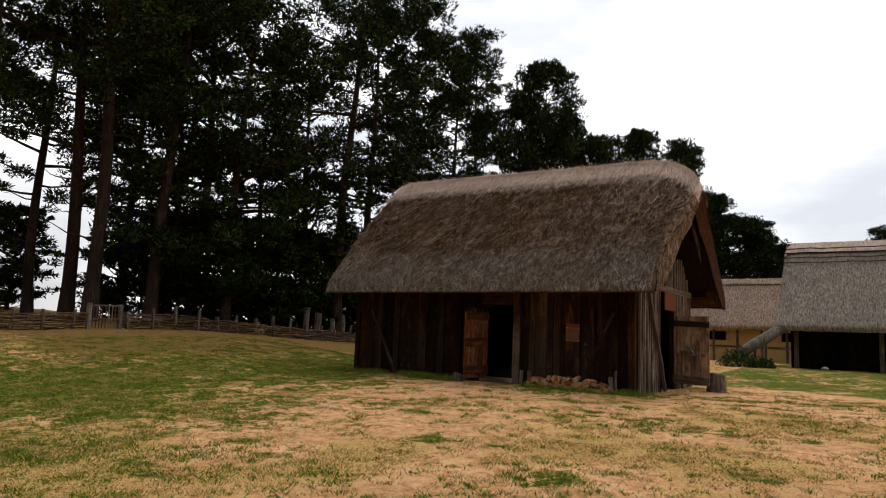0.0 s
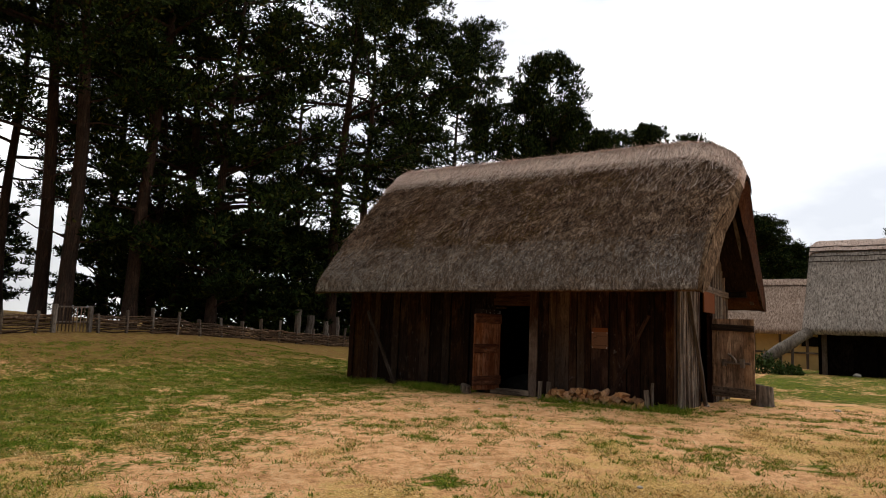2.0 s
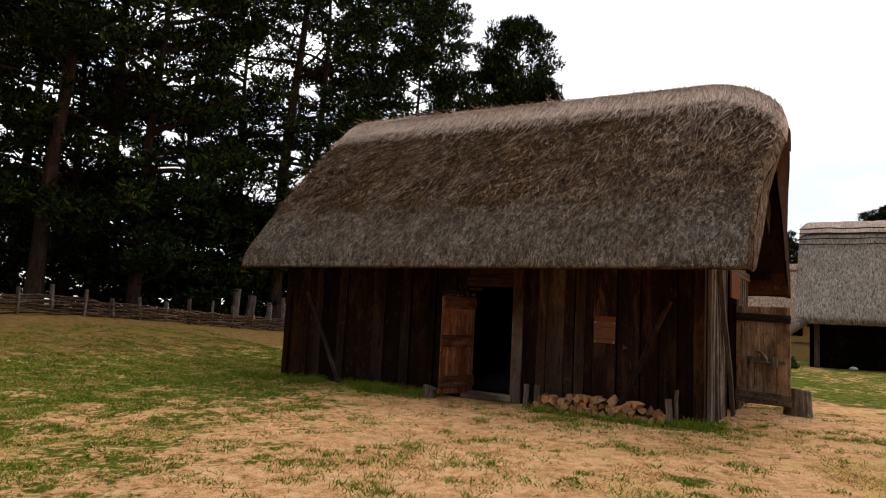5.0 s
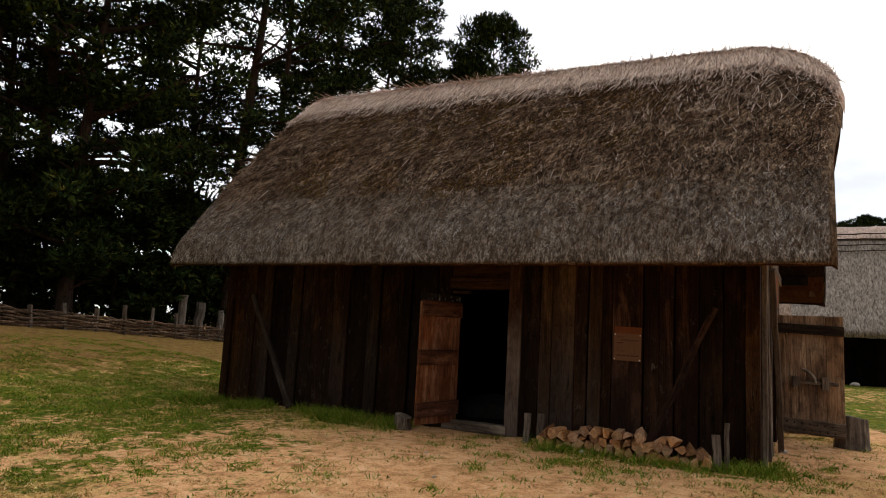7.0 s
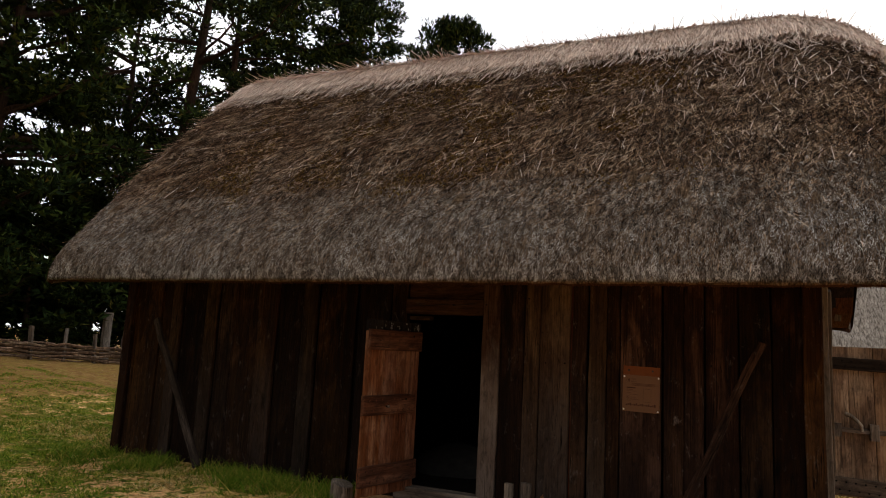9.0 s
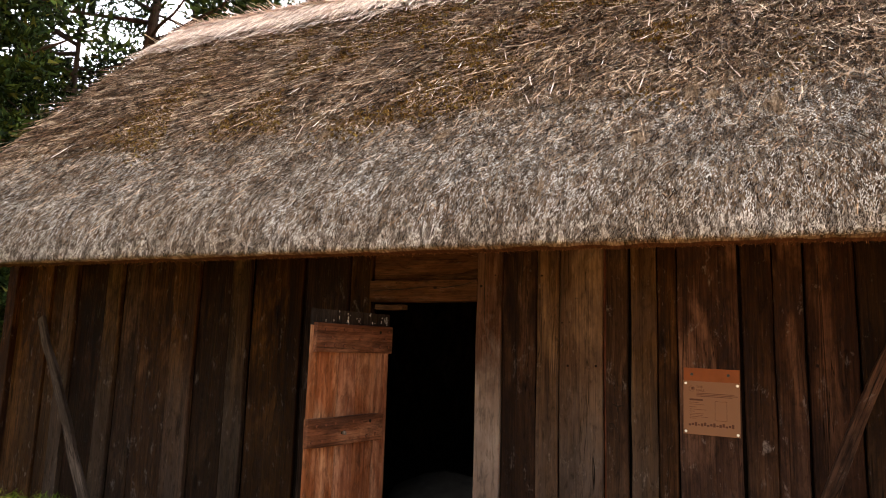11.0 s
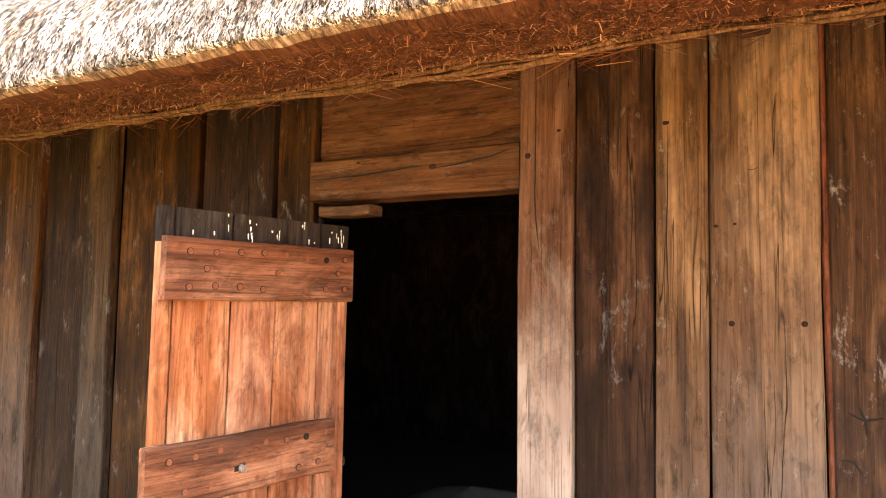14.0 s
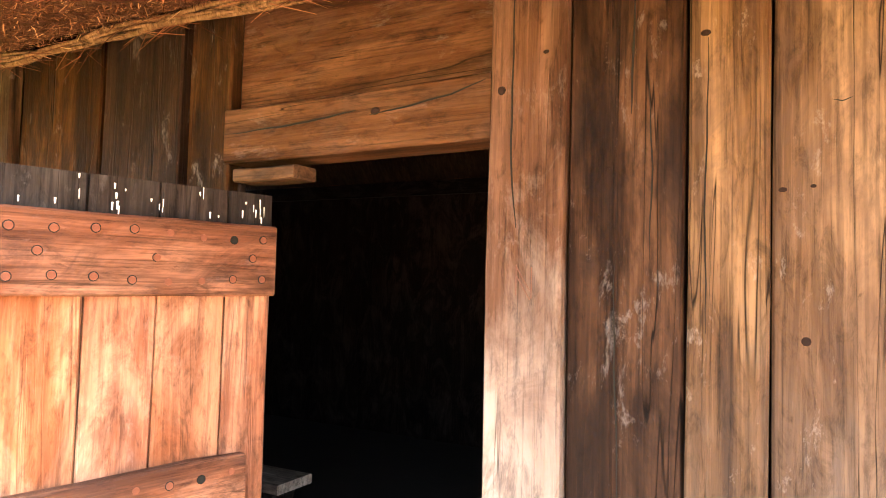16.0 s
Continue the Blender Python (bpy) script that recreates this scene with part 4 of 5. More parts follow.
hbeam("brace", (1.62, -0.16, 0.60), (2.36, -0.02, 2.32), 0.085, 0.05, M_PLANK, "dark weathered leaning brace board", rough=0.012, segs=7, taper=0.8, seed=22)

# ---- gable door, standing open ----
GD = Vector((RIGHT + 0.06, 2.75, 0.62))
gate = thing("gable_door", "open weathered oak plank door with a wooden sliding latch", "door", GD)


def gbeam(name, p, q, w, t, mat, label="", up=(0, -1, 0), seed=0, rough=0.004, segs=4):
    return beam(name, Vector(p) - GD, Vector(q) - GD, w, t, mat, gate, label, up, rough, segs, seed=seed)


gx0 = 2.88
for i, w in enumerate((0.10, 0.29, 0.25, 0.22)):
    gbeam("door_board", (gx0 + w / 2, 2.75, 0.72), (gx0 + w / 2 - 0.01, 2.75, 2.40), w - 0.002, 0.04, M_BOARD, seed=700 + i, rough=0.001)
    gx0 += w
for z, h in ((2.20, 0.14), (0.83, 0.19)):
    gbeam("batten", (2.87, 2.71, z + 0.02), (3.74, 2.71, z - 0.01), 0.045, h, M_BRACE if z > 2 else M_GREY, "dark pegged batten", up=(0, 0, 1), seed=int(z * 100))
gate_peg = mesh_of("peg", *tube([(0, 0, 0), (0, 0, 0.006)], [0.012, 0.010], 8), M_DARKHOLE)
for z, zs in ((2.20, (0.03, -0.03)), (0.83, (0.045, -0.045))):
    for r, dz in enumerate(zs):
        for q in range(8):
            part("peg", gate_peg, gate, m=Matrix.Translation(Vector((2.92 + 0.095 * q + 0.03 * r, 2.687, z + dz + 0.02 - 0.0043 * q)) - GD) @ pose(0, 0, 0, 90, 0, 0))
# added dark sheet that keeps light from showing between the boards
gbeam("door_lining", (3.305, 2.775, 0.74), (3.305, 2.775, 2.38), 0.81, 0.012, M_SHADEDW, "", segs=1)
gbeam("latch_bar", (3.13, 2.69, 1.46), (3.66, 2.69, 1.45), 0.035, 0.055, M_PALEPOST, "sliding wooden latch bar", up=(0, 0, 1), seed=710)
gbeam("latch_keeper", (3.13, 2.685, 1.38), (3.13, 2.685, 1.53), 0.09, 0.07, M_PALEPOST, seed=711)
gbeam("latch_keeper", (3.50, 2.685, 1.36), (3.50, 2.685, 1.54), 0.09, 0.07, M_PALEPOST, seed=712)
part("latch_handle", mesh_of("latch_handle", *tube([Vector(p) - GD for p in ((3.22, 2.66, 1.64), (3.26, 2.64, 1.625), (3.32, 2.64, 1.58), (3.37, 2.65, 1.52), (3.38, 2.68, 1.46))], [0.024, 0.026, 0.022, 0.02, 0.018], 7), M_PALEPOST, True), gate, "curved wooden latch handle")

# ---- front door, standing open ----
door = thing("plank_door", "open reddish oak plank door with three pegged battens", "door", (-1.006, 0.125, 0.62))
d_x = Vector((-0.263, -0.965, 0)).normalized()
d_n = Vector((0.965, -0.263, 0)).normalized()


def dpt(s, z, n=0.0):
    """A point on the door: s metres from the hinge, z up, n out of its face, in the door's own space."""
    return d_x * s + d_n * n + Vector((0, 0, z - 0.62))


at = -0.01
for i, w in enumerate((0.145, 0.195, 0.18, 0.207, 0.057)):
    beam("door_board", dpt(at + w / 2, 0.66), dpt(at + w / 2, 2.27), w - 0.004, 0.035, M_DOOR, door, up=d_n, rough=0.0025, seed=40 + i)
    beam("board_end", dpt(at + w / 2, 2.27), dpt(at + w / 2, 2.385), w - 0.004, 0.035, M_BOARDEND, door, "grey weathered top end of the board", up=d_n, rough=0.002, segs=2, seed=60 + i)
    at += w
rim_v, rim_f = tube([(0, 0, 0), (0, 0, 0.0025)], [0.0125, 0.0125], 10)
cap_v, cap_f = tube([(0, 0, 0.001), (0, 0, 0.005)], [0.0105, 0.0095], 10)
peg_mesh = mesh_of("peg", rim_v + cap_v, rim_f + [tuple(q + len(rim_v) for q in f) for f in cap_f], [M_DARKHOLE, M_PEG])
peg_mesh.polygons.foreach_set("material_index", [0] * len(rim_f) + [1] * len(cap_f))
hole_mesh = mesh_of("peg_hole", rim_v, rim_f, M_DARKHOLE)
DZ = along((0, 0, 0), d_n, up=(0, 0, 1))
for z0, z1, h, s0, s1, lab in ((2.187, 2.187, 0.205, 0.0, 0.765, "dark pegged top batten"), (1.543, 1.533, 0.195, 0.075, 0.80, "pegged middle batten with a latch slot"), (0.87, 0.85, 0.195, -0.01, 0.79, "pegged bottom batten")):
    bat = beam("batten", dpt(s0, z0, 0.037), dpt(s1, z1, 0.037), 0.042, h, M_BATTEN, door, lab, up=(0, 0, 1), rough=0.004, segs=5, seed=int(z0 * 10))
    rows = (0.055, -0.055) if z0 < 2 else (0.06, 0.0, -0.06)
    for r, dz in enumerate(rows):
        for q in range(8):
            if len(rows) == 3 and r == 1 and q % 3:
                continue
            f = 0.06 + 0.88 * (q + 0.35 * (r % 2)) / 7.35
            sp = s0 + (s1 - s0) * f
            m = Matrix.Translation(dpt(sp, z0 + (z1 - z0) * f + dz + 0.006 * math.sin(q * 5.1 + r), 0.0565)) @ DZ.to_3x3().to_4x4()
            part("peg", hole_mesh if (q * 7 + r) % 17 == 7 else peg_mesh, door, m=m)
# the latch slot and its pin
beam("latch_slot", dpt(0.46, 1.525, 0.058), dpt(0.56, 1.52, 0.058), 0.006, 0.03, M_DARKHOLE, door, "dark latch slot", up=(0, 0, 1), segs=1)
beam("latch_pin", dpt(0.475, 1.523, 0.055), dpt(0.475, 1.523, 0.085), 0.022, 0.024, M_PALEPOST, door, "pale latch pin", up=(0, 0, 1), segs=1)
drips = []
rd = random.Random(9)
for _ in range(26):
    sp, z, L = rd.uniform(0.02, 0.75), rd.uniform(2.31, 2.385), rd.uniform(0.004, 0.032)
    w = rd.uniform(0.0012, 0.003)
    drips.append([tuple(dpt(sp - w, z, 0.0205)), tuple(dpt(sp + w, z, 0.0205)), tuple(dpt(sp + w * 0.5, z - L, 0.0205)), tuple(dpt(sp - w * 0.5, z - L, 0.0205))])
part("bird_dropping", soup("bird_dropping", np.array(drips), M_WHITE), door, "white dried bird droppings", "stuff")

# ---- sign on the wall ----
sign = thing("information_sign", "clear acrylic information panel on a reddish backboard", "sign", (1.345, 0.06, 1.66))
SM = Matrix.Translation((1.345, 0.068, 1.66)) @ pose(0, 0, 0, 0, 1.0, 0)


def slab(name, x0, x1, z0, z1, y0, y1, mat, label="", parent=None):
    vs = [(x, y, z) for x in (x0, x1) for y in (y0, y1) for z in (z0, z1)]
    fs = [(0, 1, 3, 2), (4, 6, 7, 5), (0, 4, 5, 1), (2, 3, 7, 6), (0, 2, 6, 4), (1, 5, 7, 3)]
    return part(name, mesh_of(name, vs, fs, mat), parent or sign, label, m=Matrix.Translation((0, 0.008, 0)) @ pose(0, 0, 0, 0, 1.0, 0))


slab("backboard", -0.165, 0.165, -0.01, 0.40, -0.002, 0.018, M_PANEL, "reddish varnished backboard")
slab("printed_sheet", -0.166, 0.166, -0.012, 0.318, -0.006, -0.002, M_PRINT, "tan printed sheet")
for x in (-0.152, 0.152):
    for z in (0.004, 0.303):
        v, f = tube([(x, -0.0102, z), (x, -0.018, z)], [0.0085, 0.0075], 10)
        part("screw_cap", mesh_of("screw_cap", v, f, M_STEEL), sign, "bright steel screw cap", m=Matrix.Translation((0, 0.008, 0)) @ pose(0, 0, 0, 0, 1.0, 0))
for x in (-0.11, 0.105):
    v, f = tube([(x, -0.002, 0.362), (x, -0.008, 0.362)], [0.01, 0.008], 8)
    part("screw", mesh_of("screw", v, f, M_IRON), sign, "dark screw", m=Matrix.Translation((0, 0.008, 0)))
for x0, x1, z0, z1 in ((-0.13, -0.05, 0.197, 0.208), (-0.088, 0.13, 0.242, 0.246), (-0.088, 0.15, 0.233, 0.237), (-0.088, 0.12, 0.224, 0.228), (-0.13, -0.075, 0.184, 0.187), (-0.13, -0.04, 0.172, 0.1745),
                       (-0.13, -0.09, 0.155, 0.158), (-0.13, -0.03, 0.141, 0.1435), (-0.13, -0.10, 0.128, 0.131), (-0.13, -0.045, 0.116, 0.1185), (-0.13, -0.05, 0.106, 0.1085), (-0.13, -0.02, 0.096, 0.0985), (-0.13, -0.09, 0.086, 0.0885),
                       (0.02, 0.09, 0.198, 0.2), (0.02, 0.09, 0.08, 0.082), (0.02, 0.022, 0.08, 0.2), (0.088, 0.09, 0.08, 0.2)):
    slab("print_bar", x0, x1, z0, z1, -0.0068, -0.0058, M_INK)
for i in range(15):
    slab("print_bar", -0.135 + i * 0.018, -0.121 + i * 0.018, 0.04 + 0.004 * (i % 2), 0.052 + 0.006 * (i % 3), -0.0068, -0.0058, M_INK)
ring_v, ring_f = [], []
for i in range(24):
    a = 2 * math.pi * i / 24
    for r in (0.0155, 0.0175):
        ring_v.append((-0.112 + r * math.cos(a), -0.0068, 0.272 + r * math.sin(a)))
for i in range(24):
    j = (i + 1) % 24
    ring_f.append((2 * i, 2 * i + 1, 2 * j + 1, 2 * j))
part("emblem", mesh_of("emblem", ring_v, ring_f, M_INK), sign, "round dark emblem", m=Matrix.Translation((0, 0.008, 0)))
slab("emblem", -0.119, -0.105, 0.264, 0.28, -0.0068, -0.0058, M_INK)
for txt, z in (("THE", 0.277), ("HALL", 0.256)):
    cu = bpy.data.curves.new("lettering", "FONT")
    cu.body, cu.size, cu.extrude = txt, 0.022, 0.0003
    cu.materials.append(M_INK)
    part("lettering", cu, sign, "dark printed lettering", m=Matrix.Translation((-0.086, 0.0012, z)) @ pose(0, 0, 0, 90, 0, 0))

# ---- wood pile between posts ----
rl = random.Random(14)


def log_mesh(seed):
    r = random.Random(seed)
    n = r.choice((3, 4, 4, 5))
    sec = []
    rad = r.uniform(0.06, 0.085)
    for i in range(n):
        a = 2 * math.pi * (i + r.uniform(-0.22, 0.22)) / n
        sec.append((math.cos(a) * rad * r.uniform(0.8, 1.2), math.sin(a) * rad * r.uniform(0.65, 1.0)))
    vs = []
    for zz, k in ((0, 0.97), (0.015, 1.02), (0.2, 1.0), (0.36, 0.98)):
        vs += [(x * k, y * k, zz) for x, y in sec]
    fs = [(i * n + j, i * n + (j + 1) % n, (i + 1) * n + (j + 1) % n, (i + 1) * n + j) for i in range(3) for j in range(n)]
    fs += [tuple(range(n - 1, -1, -1)), tuple(3 * n + j for j in range(n))]
    return mesh_of("log", vs, fs, M_SPLIT)


logs = [log_mesh(40 + i) for i in range(9)]
for row, (z, xs, xe) in enumerate(((0.62, 0.42, 2.36), (0.71, 0.46, 2.33), (0.795, 0.50, 2.1))):
    x = xs
    while x < xe:
        if row < 2 or rl.random() < 0.6:
            ob = new("split_log", rl.choice(logs))
            p = Vector((x, -0.36 + rl.uniform(-0.05, 0.05), lie(x, -0.2) - 0.58 + z + rl.uniform(-0.015, 0.02)))
            ob.matrix_basis = Matrix.Translation(p) @ pose(0, 0, 0, -90 + rl.uniform(-7, 7), 0, rl.uniform(-14, 14)) @ pose(0, 0, 0, 0, 0, rl.uniform(0, 360))
            tagged(ob, "split firewood log stacked against the plank wall", "firewood", "logs of the wood pile")
        x += rl.uniform(0.105, 0.14)
for x, y, h, w in ((0.22, -0.30, 0.36, 0.075), (0.33, -0.12, 0.34, 0.09), (2.42, -0.26, 0.36, 0.085), (2.50, -0.24, 0.50, 0.05)):
    st = thing("wooden_stake", "short grey stake beside the stacked firewood", "stake", (x, y, lie(x, y) - 0.05), "stakes of the wood pile")
    beam("post", (0, 0, 0), (rl.uniform(-0.02, 0.02), 0, h + 0.05), w, w * 0.7, M_GREY, st, rough=0.006, seed=int(x * 100))


def stump(x, y, r, h, label, name="tree_stump"):
    ob = thing(name, label, "stump", (x, y, lie(x, y) - 0.04))
    vs, fs = [], []
    n = 22
    for i, (z, k) in enumerate(((0, 1.12), (0.1, 1.03), (h * 0.6, 1.0), (h * 0.95, 0.98), (h, 0.94), (h + 0.005, 0.5))):
        for j in range(n):
            a = 2 * math.pi * j / n
            q = k * (1 + 0.07 * fbm(math.cos(a) * 2, math.sin(a) * 2, x, 1.6))
            vs.append((r * q * math.cos(a), r * q * math.sin(a), z + (0.03 * math.sin(a + x) if i > 2 else 0)))
    for i in range(5):
        for j in range(n):
            fs.append((i * n + j, i * n + (j + 1) % n, (i + 1) * n + (j + 1) % n, (i + 1) * n + j))
    fs.append(tuple(5 * n + j for j in range(n)))
    part("bole", mesh_of("bole", vs, fs, M_GREY), ob)


stump(3.82, 3.05, 0.22, 0.46, "thick grey sawn stump standing beside the gable door")
stump(-1.50, -0.42, 0.115, 0.22, "short grey post stump beside the front door", "post_stump")
rs = random.Random(3)


def stone(x, y, r, label="pale flint stone lying on the ground"):
    bm = bmesh.new()
    bmesh.ops.create_icosphere(bm, subdivisions=2, radius=r)
    for v in bm.verts:
        v.co *= 1 + 0.35 * fbm(v.co.x, v.co.y, v.co.z + x, 3 / r * 0.35)
        v.co.z *= 0.6
    me = bpy.data.meshes.new("stone")
    bm.to_mesh(me)
    bm.free()
    me.materials.append(M_STONE)
    ob = new("stone", me)
    ob.location = (x, y, lie(x, y) + r * 0.25)
    tagged(ob, label, "stone", "stones on the ground")


for x, y, r in ((0.98, -0.5, 0.035), (3.0, 1.75, 0.05), (5.2, 3.2, 0.06), (4.6, 17.9, 0.15), (8.1, 17.8, 0.13), (-0.4, -1.7, 0.02), (0.2, -2.6, 0.018), (1.2, -3.1, 0.02), (4.3, -6.2, 0.03), (2.6, -5.0, 0.025)):
    stone(x, y, r)

# ---- inside the hall, by the doorway ----
hearth = thing("hearth_mound", "clay hearth mound, darkened with its earth floor for the room's shade", "hearth", (-1.15, 1.75, 0.62))
hv, hf = [], []
for i in range(7):
    for j in range(20):
        a, r = 2 * math.pi * j / 20, 0.6 * (1 - (i / 6) ** 1.6)
        r *= 1 + 0.12 * fbm(math.cos(a), math.sin(a), i * 0.3, 2.0)
        hv.append((r * math.cos(a), r * math.sin(a), 0.34 * (i / 6) ** 0.6 + 0.02 * fbm(a, i, 1, 2.0)))
for i in range(6):
    for j in range(20):
        hf.append((i * 20 + j, i * 20 + (j + 1) % 20, (i + 1) * 20 + (j + 1) % 20, (i + 1) * 20 + j))
part("clay", mesh_of("clay", hv, hf, M_ASH, True), hearth)
bench = thing("bench", "plain dark wooden bench inside the doorway", "bench", (-2.42, 1.3, 0.62))
beam("seat", (-0.6, 0, 0.47), (0.55, 0, 0.47), 0.26, 0.05, M_GREY, bench, up=(0, 0, 1), seed=61)
for x in (-0.5, 0.45):
    beam("leg", (x, 0, 0), (x, 0, 0.45), 0.06, 0.18, M_SHADEDW, bench, seed=62)

# ---- far buildings ----
def hut(name, label, x0, x1, y0, y1, foot, eave, ridge, mat, ridge_mat, over=0.6):
    ob = thing(name, label, "building", ((x0 + x1) / 2, (y0 + y1) / 2, foot))
    o = Vector(ob.location)
    mid = (y0 + y1) / 2

    def sheet(back, lo, hi, off, m, nm, xs):
        vs = []
        for i in range(xs + 1):
            x = x0 - over + (x1 - x0 + 2 * over) * i / xs
            for j in range(19):
                f = lo + (hi - lo) * j / 18
                if f < 0.12:
                    a = f / 0.12
                    y, z = y0 - over - 0.12 * math.sin(a * math.pi), eave + 0.32 * a
                else:
                    a = (f - 0.12) / 0.88
                    y, z = y0 - over + (mid - y0 + over) * a, eave + 0.32 + (ridge - eave - 0.32) * (a - 0.05 * max(0, a - 0.85) / 0.15)
                end = min(x - x0 + over, x1 + over - x)
                if end < 0.4:
                    z -= 0.25 * (1 - end / 0.4) ** 2 * f
                w = off + 0.035 * fbm(x * 1.2, f * 4, 1, 2.0)
                y, z = y - w * 0.7, z + w * 0.7
                vs.append(Vector((x, 2 * mid - y if back else y, z)) - o)
        fs = [(i * 19 + j, (i + 1) * 19 + j, (i + 1) * 19 + j + 1, i * 19 + j + 1) for i in range(xs) for j in range(18)]
        return part(nm, mesh_of(nm, vs, fs if not back else [q[::-1] for q in fs], m, True), ob)

    sheet(False, 0, 1, 0, mat, "thatch_slope", 90)
    sheet(True, 0, 1, 0, mat, "thatch_slope", 40)
    sheet(False, 0.84, 1, 0.07, ridge_mat, "ridge_cap", 90)
    sheet(True, 0.84, 1, 0.07, ridge_mat, "ridge_cap", 40)
    vs = []
    for x in (x0 - over + 0.05, x1 + over - 0.05):
        for y, z in ((y0 - over, eave), (mid, ridge - 0.4), (2 * mid - y0 + over, eave)):
            vs.append(Vector((x, y, z)) - o)
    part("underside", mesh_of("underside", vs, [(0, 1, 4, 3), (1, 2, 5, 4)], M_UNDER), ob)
    vs = []
    for y, z in ((y0 - over, eave), (mid, ridge - 0.4), (mid, ridge - 0.12), (y0 - over, eave + 0.3)):
        vs.append(Vector((x0 - over + 0.03, y, z)) - o)
    for y, z in ((2 * mid - y0 + over, eave), (mid, ridge - 0.4), (mid, ridge - 0.12), (2 * mid - y0 + over, eave + 0.3)):
        vs.append(Vector((x0 - over + 0.03, y, z)) - o)
    part("verge", mesh_of("verge", vs, [(0, 1, 2, 3), (7, 6, 5, 4)], mat), ob)
    return ob, o


barn, bo = hut("thatched_barn", "open timber barn with shade painted on its front, and thick grey thatch", 3.35, 13.0, 18.7, 24.3, 0.85, 2.5, 6.95, M_THATCH2, M_RIDGE)
# near-black boards and backing stand for the shade under the barn's eave
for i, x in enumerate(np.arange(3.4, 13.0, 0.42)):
    beam("plank", Vector((x, 19.1, 0.8)) - bo, Vector((x, 19.1, 3.2)) - bo, 0.41, 0.06, M_SHADEDW, barn, seed=500 + i, segs=2)
beam("wall_lining", Vector((8.2, 19.2, 0.8)) - bo, Vector((8.2, 19.2, 3.2)) - bo, 9.7, 0.03, M_SHADEDW, barn, segs=1)
for i, x in enumerate((3.45, 6.6, 9.8, 12.9)):
    beam("post", Vector((x, 18.8, 0.8)) - bo, Vector((x, 18.8, 2.8)) - bo, 0.18, 0.18, M_GREY, barn, seed=530 + i)
for z in (6.48, 6.25, 6.0, 5.75):
    pts = [Vector((x, 18.1 + 3.4 * (z - 2.82) / 4.13 - 0.10, z + 0.03 * fbm(x, z, 0, 1.2) - 0.02)) - bo for x in np.arange(2.75, 13.6, 0.35)]
    part("ridge_rod", mesh_of("ridge_rod", *tube(pts, [0.022] * len(pts), 5), M_BRACE), barn)
cottage, co = hut("daub_cottage", "low cottage with yellow daub walls and ragged straw thatch", -6.0, 4.6, 27.5, 32.0, 0.9, 2.7, 6.0, M_RAGGED, M_RAGGED, 0.5)
for i, x in enumerate(np.arange(-6.0, 4.6, 1.3)):
    beam("daub_panel", Vector((x + 0.65, 27.6, 0.8)) - co, Vector((x + 0.65, 27.6, 2.9)) - co, 1.2, 0.1, M_DAUB, cottage, seed=550 + i, segs=2)
    beam("rail", Vector((x, 27.53, 1.75)) - co, Vector((x + 1.3, 27.53, 1.75)) - co, 0.10, 0.10, M_GREY, cottage, up=(0, 0, 1), seed=590 + i)
    beam("stud", Vector((x, 27.54, 0.8)) - co, Vector((x, 27.54, 2.9)) - co, 0.13, 0.12, M_GREY, cottage, seed=570 + i)


# dark panels on the daub paint the shade of unglazed windows
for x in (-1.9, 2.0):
    beam("window_opening", Vector((x, 27.52, 2.1)) - co, Vector((x, 27.52, 2.6)) - co, 0.95, 0.06, M_SHADEDW, cottage, "near-black panel painted as the shade in an unglazed window", segs=1)


